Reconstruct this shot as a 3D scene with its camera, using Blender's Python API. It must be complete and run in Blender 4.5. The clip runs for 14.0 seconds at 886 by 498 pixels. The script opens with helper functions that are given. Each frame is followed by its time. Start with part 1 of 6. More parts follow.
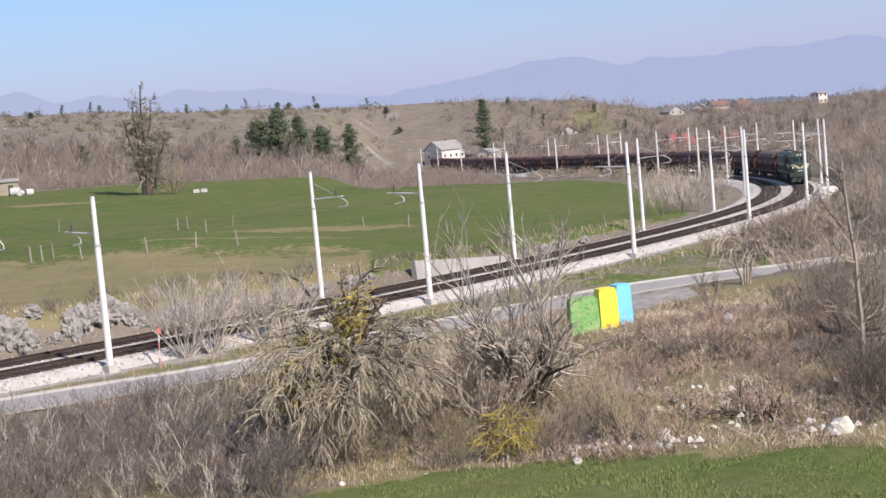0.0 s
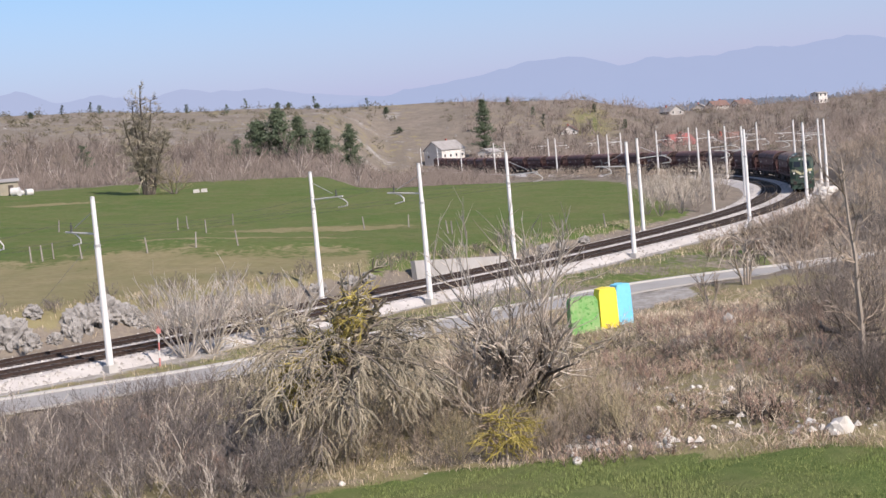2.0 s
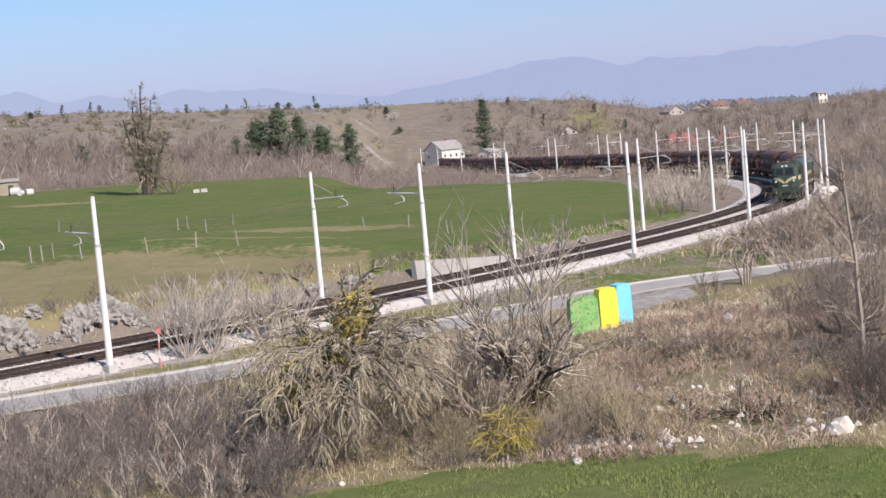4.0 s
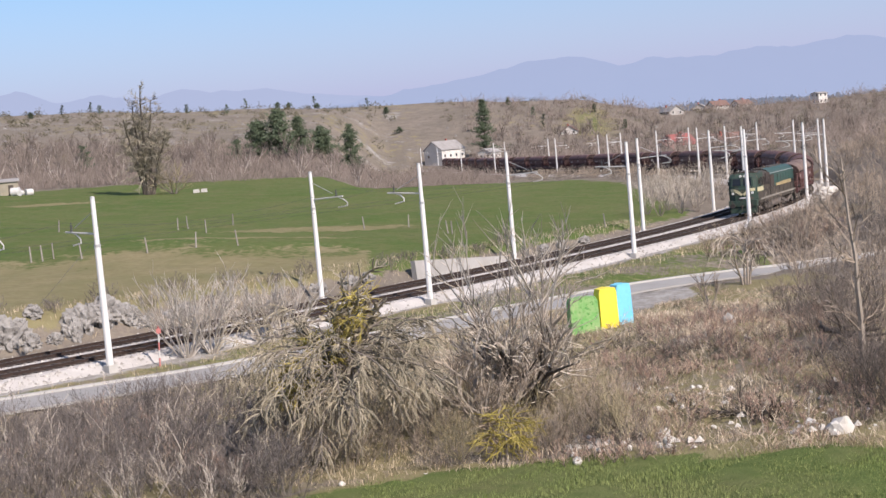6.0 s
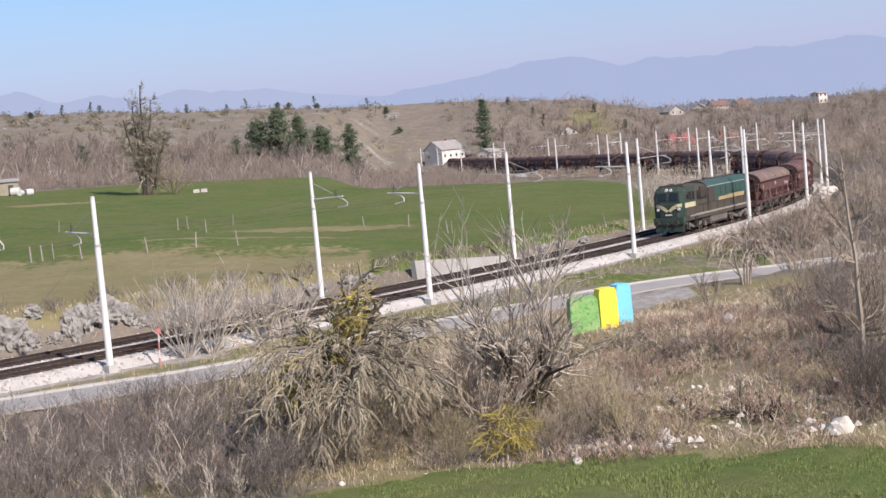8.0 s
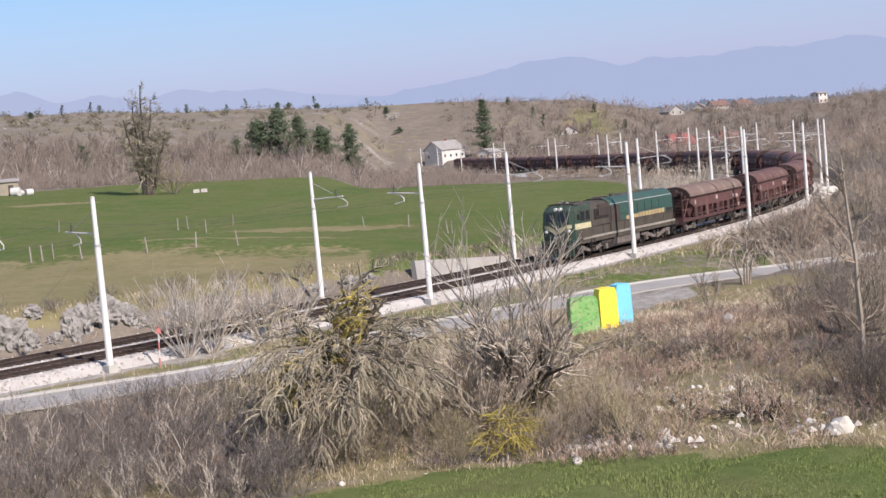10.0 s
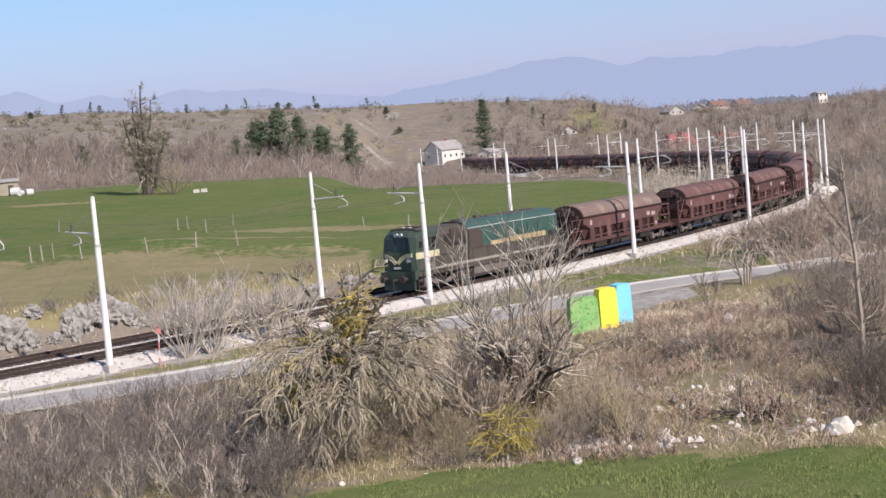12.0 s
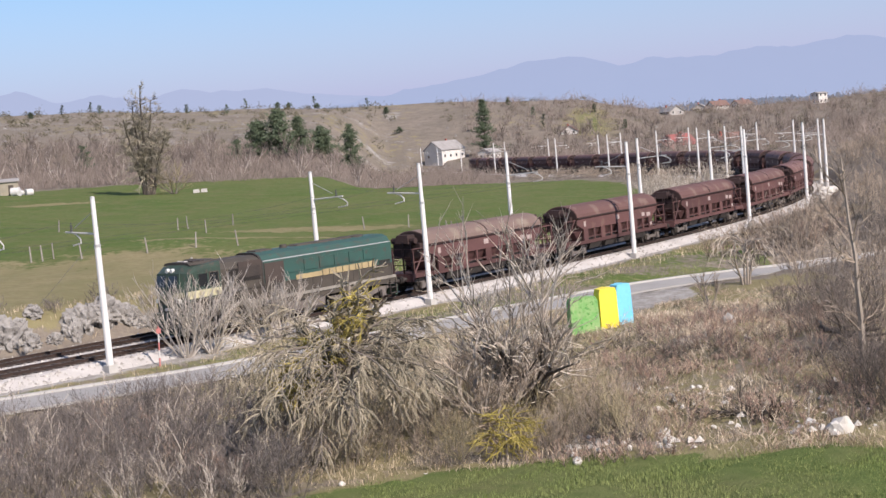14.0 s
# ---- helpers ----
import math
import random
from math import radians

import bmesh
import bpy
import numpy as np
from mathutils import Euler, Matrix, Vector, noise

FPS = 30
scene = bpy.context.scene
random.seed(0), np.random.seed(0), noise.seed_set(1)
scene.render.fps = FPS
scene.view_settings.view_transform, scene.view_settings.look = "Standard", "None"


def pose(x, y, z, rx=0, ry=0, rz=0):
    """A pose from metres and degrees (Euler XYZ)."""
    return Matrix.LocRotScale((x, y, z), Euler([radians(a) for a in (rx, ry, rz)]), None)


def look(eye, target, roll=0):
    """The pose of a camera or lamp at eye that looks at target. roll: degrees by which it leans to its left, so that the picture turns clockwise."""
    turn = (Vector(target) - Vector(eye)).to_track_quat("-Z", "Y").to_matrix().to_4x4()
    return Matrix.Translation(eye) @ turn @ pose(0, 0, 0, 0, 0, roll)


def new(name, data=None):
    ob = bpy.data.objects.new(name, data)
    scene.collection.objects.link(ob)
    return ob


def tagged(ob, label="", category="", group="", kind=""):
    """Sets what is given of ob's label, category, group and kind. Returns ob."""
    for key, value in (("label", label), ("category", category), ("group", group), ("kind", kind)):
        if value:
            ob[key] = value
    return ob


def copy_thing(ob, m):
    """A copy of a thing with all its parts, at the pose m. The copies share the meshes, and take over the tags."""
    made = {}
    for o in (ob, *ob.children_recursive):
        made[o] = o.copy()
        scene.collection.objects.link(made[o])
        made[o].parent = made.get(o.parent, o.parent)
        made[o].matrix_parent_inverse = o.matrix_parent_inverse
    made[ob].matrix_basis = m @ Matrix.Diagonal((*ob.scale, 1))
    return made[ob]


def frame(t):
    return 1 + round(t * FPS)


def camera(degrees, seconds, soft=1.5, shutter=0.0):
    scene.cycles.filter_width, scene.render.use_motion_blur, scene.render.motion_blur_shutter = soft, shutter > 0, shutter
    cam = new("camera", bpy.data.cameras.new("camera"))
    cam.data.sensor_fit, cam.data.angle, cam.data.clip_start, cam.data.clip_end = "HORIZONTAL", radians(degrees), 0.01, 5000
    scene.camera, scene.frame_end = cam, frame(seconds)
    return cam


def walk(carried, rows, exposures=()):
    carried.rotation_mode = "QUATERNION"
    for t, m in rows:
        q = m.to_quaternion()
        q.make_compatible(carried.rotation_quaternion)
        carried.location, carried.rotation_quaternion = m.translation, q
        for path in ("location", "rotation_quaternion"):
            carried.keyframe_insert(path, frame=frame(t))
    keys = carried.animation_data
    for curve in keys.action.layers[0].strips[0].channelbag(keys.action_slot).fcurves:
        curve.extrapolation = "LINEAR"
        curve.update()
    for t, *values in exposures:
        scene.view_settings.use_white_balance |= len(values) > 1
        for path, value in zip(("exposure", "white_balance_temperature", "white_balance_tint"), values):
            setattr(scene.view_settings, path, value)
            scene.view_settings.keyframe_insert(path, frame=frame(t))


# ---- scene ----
# Camera: it stands still on a rise above the railway bend.
CAM_Z = 9.97
cam = camera(34.85, 14.0, soft=1.5)
EYE = Matrix.Translation((0, 0, CAM_Z)) @ pose(0, 0, 0, 90 - 4.57) @ pose(0, 0, 0, 0, 0, -5.07)
walk(cam, [(0.0, EYE), (14.0, EYE)], exposures=[(0.0, 0.20, 6550, 18), (14.0, 0.20, 6550, 18)])

# World, sun.
SUN_AZ, SUN_EL = 141.0, 38.0          # degrees clockwise from +y, and above the horizon
world = bpy.data.worlds.new("sky")
scene.world = world
world.use_nodes = True
wn, wl = world.node_tree.nodes, world.node_tree.links
sky = wn.new("ShaderNodeTexSky")
sky.sky_type, sky.sun_disc = "NISHITA", False
sky.sun_elevation, sky.sun_rotation = radians(SUN_EL), radians(SUN_AZ)
sky.air_density, sky.dust_density, sky.ozone_density, sky.altitude = 1.0, 0.0, 5.0, 500
wn["Background"].inputs[1].default_value = 0.10
tint = wn.new("ShaderNodeMix")
tint.data_type, tint.blend_type = "RGBA", "MULTIPLY"
tint.inputs[0].default_value, tint.inputs[7].default_value = 1.0, (0.86, 1.07, 1.10, 1)
wl.new(sky.outputs[0], tint.inputs[6])
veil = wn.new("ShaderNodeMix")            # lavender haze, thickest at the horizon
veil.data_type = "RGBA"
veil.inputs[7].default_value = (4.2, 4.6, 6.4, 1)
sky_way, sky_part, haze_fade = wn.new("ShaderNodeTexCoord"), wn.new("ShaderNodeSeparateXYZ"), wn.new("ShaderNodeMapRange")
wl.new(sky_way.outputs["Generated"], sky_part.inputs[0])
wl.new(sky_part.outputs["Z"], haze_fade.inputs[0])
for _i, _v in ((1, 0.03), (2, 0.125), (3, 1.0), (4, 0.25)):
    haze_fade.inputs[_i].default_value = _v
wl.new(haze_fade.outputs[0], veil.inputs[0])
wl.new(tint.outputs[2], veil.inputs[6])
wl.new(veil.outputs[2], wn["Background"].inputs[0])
sun = new("sun", bpy.data.lights.new("sun", "SUN"))
sun.data.energy, sun.data.angle, sun.data.color = 5.0, radians(0.6), (1.0, 0.93, 0.83)
_a, _e = radians(SUN_AZ), radians(SUN_EL)
sun.matrix_world = look((math.sin(_a) * math.cos(_e) * 500, math.cos(_a) * math.cos(_e) * 500, math.sin(_e) * 500), (0, 0, 0))


# Materials.
def material(name, base, second=None, scale=1.0, fine=12.0, rough=0.9, metal=0.0, bump=0.3, spread=0.5,
             third=None, random_tint=0.0, island=False, haze=0.0, spec=0.2, air=(0.34, 0.425, 0.60)):
    """Two-scale noise between base and second, spots of third, bump and random tint."""
    m = bpy.data.materials.new(name)
    m.use_nodes = True
    nt, n, l = m.node_tree, m.node_tree.nodes, m.node_tree.links
    b = n["Principled BSDF"]
    b.inputs["Roughness"].default_value, b.inputs["Metallic"].default_value = rough, metal
    b.inputs["Specular IOR Level"].default_value = spec
    tc = n.new("ShaderNodeTexCoord")
    big, small = n.new("ShaderNodeTexNoise"), n.new("ShaderNodeTexNoise")
    for t, s, d in ((big, scale, 4), (small, fine, 5)):
        t.inputs["Scale"].default_value, t.inputs["Detail"].default_value = s, d
        l.new(tc.outputs["Object"], t.inputs["Vector"])
    second = second or [c * 0.7 for c in base]

    def mix(fac, a, c):
        x = n.new("ShaderNodeMix")
        x.data_type = "RGBA"
        for sock, v in ((x.inputs[0], fac), (x.inputs[6], a), (x.inputs[7], c)):
            if isinstance(v, (int, float)):
                sock.default_value = v
            elif isinstance(v, (list, tuple)):
                sock.default_value = (*v[:3], 1)
            else:
                l.new(v, sock)
        return x.outputs[2]

    def ramp(v, lo, hi):
        r = n.new("ShaderNodeMapRange")
        r.inputs[1].default_value, r.inputs[2].default_value = lo, hi
        l.new(v, r.inputs[0])
        return r.outputs[0]

    col = mix(ramp(big.outputs[0], 0.5 - spread / 2, 0.5 + spread / 2), base, second)
    col = mix(ramp(small.outputs[0], 0.35, 0.75), col, mix(0.45, col, second))
    if third:
        vo = n.new("ShaderNodeTexNoise")
        vo.inputs["Scale"].default_value, vo.inputs["Detail"].default_value = scale * 2.7, 6
        l.new(tc.outputs["Object"], vo.inputs["Vector"])
        col = mix(ramp(vo.outputs[0], 0.55, 0.68), col, third)
    if random_tint:
        src = n.new("ShaderNodeNewGeometry").outputs["Random Per Island"] if island else n.new("ShaderNodeObjectInfo").outputs["Random"]
        hs = n.new("ShaderNodeHueSaturation")
        l.new(ramp(src, 0, 1), hs.inputs["Value"])
        rr = hs.inputs["Value"].links[0].from_node
        rr.inputs[3].default_value, rr.inputs[4].default_value = 1 - random_tint, 1 + random_tint
        l.new(col, hs.inputs["Color"])
        col = hs.outputs[0]
    l.new(col, b.inputs["Base Color"])
    if bump:
        bp = n.new("ShaderNodeBump")
        bp.inputs["Strength"].default_value, bp.inputs["Distance"].default_value = bump, 0.05
        l.new(small.outputs[0], bp.inputs["Height"])
        l.new(bp.outputs[0], b.inputs["Normal"])
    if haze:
        # aerial haze painted on: a flat glow of this colour mixed into the surface
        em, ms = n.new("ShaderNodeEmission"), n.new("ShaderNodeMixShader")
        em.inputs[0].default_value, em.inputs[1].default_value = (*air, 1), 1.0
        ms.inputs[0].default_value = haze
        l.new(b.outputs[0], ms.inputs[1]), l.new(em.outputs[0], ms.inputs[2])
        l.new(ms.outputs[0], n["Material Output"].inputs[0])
    return m


M = {}
M["ballast"] = material("ballast_stone", (0.60, 0.57, 0.53), (0.43, 0.40, 0.37), 0.6, 9, bump=0.8)
M["track_bed"] = material("oily_track_bed", (0.25, 0.22, 0.195), (0.15, 0.13, 0.115), 0.8, 9, bump=0.8)
M["rail"] = material("rusty_rail", (0.11, 0.075, 0.06), (0.06, 0.045, 0.04), 3, 20, 0.6, 0.6)
M["rail_top"] = material("worn_rail_head", (0.20, 0.185, 0.175), (0.13, 0.12, 0.11), 3, 20, 0.6, 0.4, 0.05)
M["sleeper"] = material("tarred_sleeper", (0.10, 0.083, 0.07), (0.06, 0.05, 0.043), 3, 20, random_tint=0.3, island=True)
M["mast"] = material("white_concrete_mast", (0.80, 0.79, 0.76), (0.68, 0.67, 0.64), 0.8, 12, 0.8, bump=0.1)
M["steel"] = material("galvanised_steel", (0.56, 0.56, 0.55), (0.42, 0.42, 0.41), 3, 20, 0.6, 0.25, 0.05)
M["wire"] = material("dark_wire", (0.10, 0.10, 0.10), (0.07, 0.07, 0.07), 1, 5, 0.6, 0.5, 0)
M["asphalt"] = material("grey_asphalt", (0.40, 0.385, 0.36), (0.31, 0.30, 0.28), 0.35, 14, 0.9, bump=0.3)
M["arm"] = material("pale_painted_steel", (0.68, 0.67, 0.63), (0.52, 0.51, 0.48), 3, 20, 0.7, 0.0, 0.05)
M["kerb"] = material("pale_kerb", (0.58, 0.56, 0.52), (0.42, 0.40, 0.37), 1.2, 14, bump=0.4)
M["loco_green"] = material("loco_green_paint", (0.046, 0.088, 0.064), (0.040, 0.058, 0.046), 1.2, 9, 0.55, bump=0.05, third=(0.085, 0.072, 0.058), spec=0.3)
M["teal"] = material("teal_green_paint", (0.034, 0.105, 0.086), (0.040, 0.076, 0.064), 0.9, 9, 0.5, bump=0.05, third=(0.06, 0.075, 0.062), spec=0.4)
M["loco_dark"] = material("sooty_brown_paint", (0.100, 0.086, 0.070), (0.060, 0.052, 0.044), 1.2, 9, 0.7, bump=0.05)
M["yellow"] = material("yellow_stripe_paint", (0.47, 0.37, 0.20), (0.32, 0.25, 0.14), 2, 14, 0.6, bump=0.05)
M["under"] = material("grimy_running_gear", (0.085, 0.073, 0.066), (0.045, 0.04, 0.037), 3, 15, 0.8, 0.2, 0.3)
M["bogie"] = material("dusty_bogie_frame", (0.23, 0.20, 0.18), (0.11, 0.095, 0.085), 2, 15, 0.8, 0.1, 0.3)
M["glass"] = material("dark_window_glass", (0.015, 0.018, 0.02), (0.02, 0.022, 0.024), 1, 3, 0.08, 0.0, 0, spec=0.6)
M["hopper"] = material("rust_brown_wagon_paint", (0.140, 0.067, 0.063), (0.092, 0.050, 0.047), 0.5, 7, 0.65, bump=0.15, third=(0.15, 0.088, 0.074), random_tint=0.22, spec=0.25)
M["hopper_roof"] = material("dusty_wagon_roof", (0.165, 0.094, 0.082), (0.125, 0.068, 0.062), 0.4, 6, 0.7, bump=0.1, third=(0.20, 0.135, 0.112), random_tint=0.22)
M["hopper_dark"] = material("dark_wagon_frame", (0.066, 0.040, 0.037), (0.042, 0.029, 0.027), 1, 9, 0.8, bump=0.2)
M["white_paint"] = material("white_paint", (0.7, 0.69, 0.66), (0.55, 0.53, 0.5), 2, 12, 0.7, bump=0.05)

# ---- the line of the railway ----
HEAD = [43.9, 47.7, 51.9, 57.4, 65.8, 75.2, 83.9, 91.2, 97.0, 101.0, 102.9, 103.0, 102.0, 100.6, 99.3, 98.1, 97.2, 96.4, 95.7,
        95.0, 94.3, 93.7, 93.1, 92.4, 92.0]
S0, STEP = -60.0, 0.5
_s = np.arange(S0, 650.0, STEP)
_h = np.radians(np.where(_s < 0, HEAD[0] + _s * 0.08, np.interp(_s, np.arange(len(HEAD)) * 27.0, HEAD)))
_x, _y = np.cumsum(np.cos(_h)) * STEP, np.cumsum(np.sin(_h)) * STEP
_k = int(-S0 / STEP)
_x, _y = _x - _x[_k] - 29.6, _y - _y[_k] + 66.91


def grade(y):
    return -0.0055 * (y - 70.0) if np.isscalar(y) else -0.0055 * (np.asarray(y) - 70.0)


def line(s, off=0.0):
    """Place and heading at s metres along the line, off metres to its left."""
    h = float(np.interp(s, _s, _h))
    x, y = float(np.interp(s, _s, _x)) - math.sin(h) * off, float(np.interp(s, _s, _y)) + math.cos(h) * off
    return x, y, grade(y), h


NEAR, FAR = -2.0, 2.0        # the two tracks


def smooth(a, lo, hi):
    t = np.clip((a - lo) / (hi - lo), 0, 1)
    return t * t * (3 - 2 * t)


def along(x, y):
    """s and signed offset (left positive) of points from the line."""
    x, y = np.asarray(x, float), np.asarray(y, float)
    best, s_at, off = np.full(x.shape, 1e9), np.zeros(x.shape), np.zeros(x.shape)
    for i in range(0, len(_s), 5):
        dx, dy = x - _x[i], y - _y[i]
        d = dx * dx + dy * dy
        w = d < best
        best = np.where(w, d, best)
        s_at = np.where(w, _s[i] + dx * math.cos(_h[i]) + dy * math.sin(_h[i]), s_at)
        off = np.where(w, -dx * math.sin(_h[i]) + dy * math.cos(_h[i]), off)
    return s_at, off, np.sqrt(best)


ROAD = [(-60, 35.0), (-34, 51.5), (-19.0, 62.6), (-13.5, 66.2), (-9.5, 69.3), (-2.1, 77.8), (5.0, 85.2), (12.0, 92.3), (18.5, 96.6), (26, 99.6), (40, 104), (62, 112), (100, 120)]


def road_y(x):
    return np.interp(x, [p[0] for p in ROAD], [p[1] for p in ROAD])


def road_z(x):
    return np.interp(x, [-60, -20, 24, 100], [0.0, -0.3, -1.5, -1.5])


def wave(x, y, size, seed=0.0):
    """Cheap rolling noise."""
    return (np.sin(x / size + seed) * np.cos(y / size * 1.3 + seed * 2) + 0.5 * np.sin(x / size * 2.3 + y / size * 1.7 + seed * 3)
            + 0.3 * np.cos(x / size * 4.1 - y / size * 3.3 + seed)) / 1.8


CREST_Q = [-0.6, -0.315, -0.19, -0.07, 0.026, 0.106, 0.146, 0.186, 0.27, 0.31, 0.6]
CREST_E = [0.048, 0.042, 0.034, 0.0285, 0.025, 0.019, 0.009, 0.004, 0.004, 0.006, 0.02]


def terrain(x, y, line_info=None):
    x, y = np.asarray(x, float), np.asarray(y, float)
    s, off, dist = line_info if line_info is not None else along(x, y)
    d = np.hypot(x, y)
    # meadow inside the bend
    meadow = -0.49 - 0.056 * np.clip(x, -160, 60) + 0.0095 * y + 0.25 * wave(x, y, 14.0, 1.0) * smooth(off, 6, 20)
    meadow += 1.1 * np.exp(-((x + 22) / 16) ** 2 - ((y - 122) / 9) ** 2)
    # hills beyond
    q = np.where(y > 1, x / np.maximum(y, 1), np.sign(x) * 0.6)
    e = np.interp(q, CREST_Q, CREST_E)
    crest = 8.0 + e * 760
    open_ = smooth(q, -0.085, -0.03)          # the gap through which the line runs on
    sunk = open_ * smooth(d, 220, 310)
    meadow = meadow * (1 - sunk) + (grade(np.minimum(y, 560)) - 0.3) * sunk
    start = 330 + 215 * open_
    hill = smooth((d - start) / (760 - start), 0, 1) ** 1.2
    meadow = np.where(d > 300, np.minimum(meadow, 12) * (1 - hill) + crest * hill, meadow)
    meadow += hill * 2.2 * wave(x, y, 38.0, 2.0) * (1 - smooth(d, 680, 760) * 0.6)
    meadow -= smooth(d, 800, 1500) * (crest + 25) * 0.9
    # low ground outside the bend, up to the foot of the viewpoint's hill
    low = np.where(y > 0, -0.9, -0.9) + 0.25 * wave(x, y, 6.0, 3.0)
    low += 8.6 * (1 - smooth(y, 2, 33)) 
    low += 1.0 * smooth(x, 4, 13) * np.exp(-((y - 60) / 10.0) ** 2)
    low += smooth(x - 0.22 * y, 3, 40) * np.clip((y - 45) * 0.09, 0, 9)
    ry = road_y(x)
    across = y - ry
    rz = road_z(x)
    low = np.where((x > -80) & (x < 60), low + (rz - 0.05 - low) * (1 - smooth(np.abs(across), 2.6, 5.5)), low)
    away = smooth(d, 190, 330)
    out = np.where(off > 0, meadow, low * (1 - away) + np.maximum(meadow, -4) * away)
    # formation of the railway
    g = grade(y) - 0.55
    bl = np.where(off > 0, smooth(off, 5.6, 8.2), smooth(-off, 4.6, 7.5))
    bl = np.where(np.abs(off) > dist + 1, 1, bl)
    bl = np.maximum(bl, smooth(s, 548, 575))
    bl = np.where((s <= S0 + 1) | (s >= 600), np.maximum(bl, smooth(dist, 4, 20)), bl)
    return g * (1 - bl) + out * bl


def graded(a, b, fine, lo, hi, growth):
    v = list(np.arange(a, b, fine))
    p, st = v[-1], fine
    while p < hi:
        st *= growth
        p += st
        v.append(p)
    p, st = v[0], fine
    while p > lo:
        st *= growth
        p -= st
        v.insert(0, p)
    return np.array(v)


def mesh_object(name, verts, faces, mats, parent=None, index=None, flat=True):
    me = bpy.data.meshes.new(name)
    me.from_pydata([tuple(v) for v in verts], [], [tuple(f) for f in faces])
    for m in (mats if isinstance(mats, (list, tuple)) else [mats]):
        me.materials.append(m)
    if index is not None:
        me.polygons.foreach_set("material_index", np.array(index, dtype=np.int32))
    if not flat:
        me.polygons.foreach_set("use_smooth", [True] * len(me.polygons))
    ob = new(name, me)
    if parent:
        ob.parent = parent
    return ob


# ---- ground ----
def ground_material():
    m = bpy.data.materials.new("meadow_and_scrub_ground")
    m.use_nodes = True
    n, l = m.node_tree.nodes, m.node_tree.links
    b = n["Principled BSDF"]
    b.inputs["Roughness"].default_value, b.inputs["Specular IOR Level"].default_value = 1.0, 0.05
    tc, at = n.new("ShaderNodeTexCoord"), n.new("ShaderNodeAttribute")
    at.attribute_name = "cover"
    sep = n.new("ShaderNodeSeparateColor")
    l.new(at.outputs["Color"], sep.inputs[0])

    def noise_at(scale, detail=5):
        t = n.new("ShaderNodeTexNoise")
        t.inputs["Scale"].default_value, t.inputs["Detail"].default_value, t.inputs["Roughness"].default_value = scale, detail, 0.6
        l.new(tc.outputs["Object"], t.inputs["Vector"])
        return t.outputs[0]

    def rng(v, lo, hi, a=0.0, c=1.0):
        r = n.new("ShaderNodeMapRange")
        for i, val in ((1, lo), (2, hi), (3, a), (4, c)):
            r.inputs[i].default_value = val
        l.new(v, r.inputs[0])
        return r.outputs[0]

    def mix(f, a, c):
        x = n.new("ShaderNodeMix")
        x.data_type = "RGBA"
        for sock, v in ((x.inputs[0], f), (x.inputs[6], a), (x.inputs[7], c)):
            if isinstance(v, (int, float)):
                sock.default_value = v
            elif isinstance(v, tuple):
                sock.default_value = (*v, 1)
            else:
                l.new(v, sock)
        return x.outputs[2]

    def math_node(op, a, c):
        x = n.new("ShaderNodeMath")
        x.operation = op
        for sock, v in ((x.inputs[0], a), (x.inputs[1], c)):
            if isinstance(v, (int, float)):
                sock.default_value = v
            else:
                l.new(v, sock)
        return x.outputs[0]

    big, mid, fine, tiny = noise_at(0.035), noise_at(0.22), noise_at(1.6), noise_at(9.0)
    green = mix(rng(big, 0.35, 0.65), (0.098, 0.145, 0.043), (0.135, 0.162, 0.060))
    green = mix(rng(mid, 0.42, 0.72), green, (0.160, 0.160, 0.072))
    green = mix(rng(fine, 0.45, 0.75, 0, 0.55), green, (0.058, 0.098, 0.026))
    dry = mix(rng(mid, 0.3, 0.7), (0.285, 0.245, 0.140), (0.200, 0.190, 0.092))
    dry = mix(rng(fine, 0.4, 0.7, 0, 0.7), dry, (0.200, 0.170, 0.090))
    scrub = mix(rng(mid, 0.35, 0.65), (0.268, 0.228, 0.188), (0.180, 0.155, 0.130))
    scrub = mix(rng(fine, 0.45, 0.7, 0, 0.8), scrub, (0.320, 0.275, 0.205))
    scrub = mix(rng(tiny, 0.5, 0.75, 0, 0.6), scrub, (0.120, 0.097, 0.080))
    scrub = mix(rng(big, 0.42, 0.66, 0, 0.55), scrub, (0.150, 0.132, 0.108))
    stone = mix(rng(fine, 0.35, 0.65), (0.42, 0.40, 0.37), (0.27, 0.25, 0.22))
    wob = rng(mid, 0.25, 0.75, -0.36, 0.36)
    wob = math_node("ADD", wob, rng(fine, 0.25, 0.75, -0.22, 0.22))

    def weight(ch):
        return rng(math_node("ADD", ch, wob), 0.40, 0.60)

    col = mix(weight(sep.outputs[0]), dry, green)
    col = mix(weight(sep.outputs[1]), col, scrub)
    col = mix(weight(sep.outputs[2]), col, stone)
    l.new(col, b.inputs["Base Color"])
    bp = n.new("ShaderNodeBump")
    bp.inputs["Strength"].default_value, bp.inputs["Distance"].default_value = 0.7, 0.12
    l.new(math_node("ADD", fine, tiny), bp.inputs["Height"])
    l.new(bp.outputs[0], b.inputs["Normal"])
    return m


# far edge of the mown grass at the viewpoint
FORE = ([-30, -8, -5.2, -4, -2.2, 0, 1.5, 3.3, 5.1, 7, 10.2, 12.8, 30], [38, 42, 43.5, 44.1, 44.9, 45.2, 45.3, 45.1, 44.7, 44.4, 43.3, 42.6, 43])


def across_road(x, y):
    return y - road_y(x)


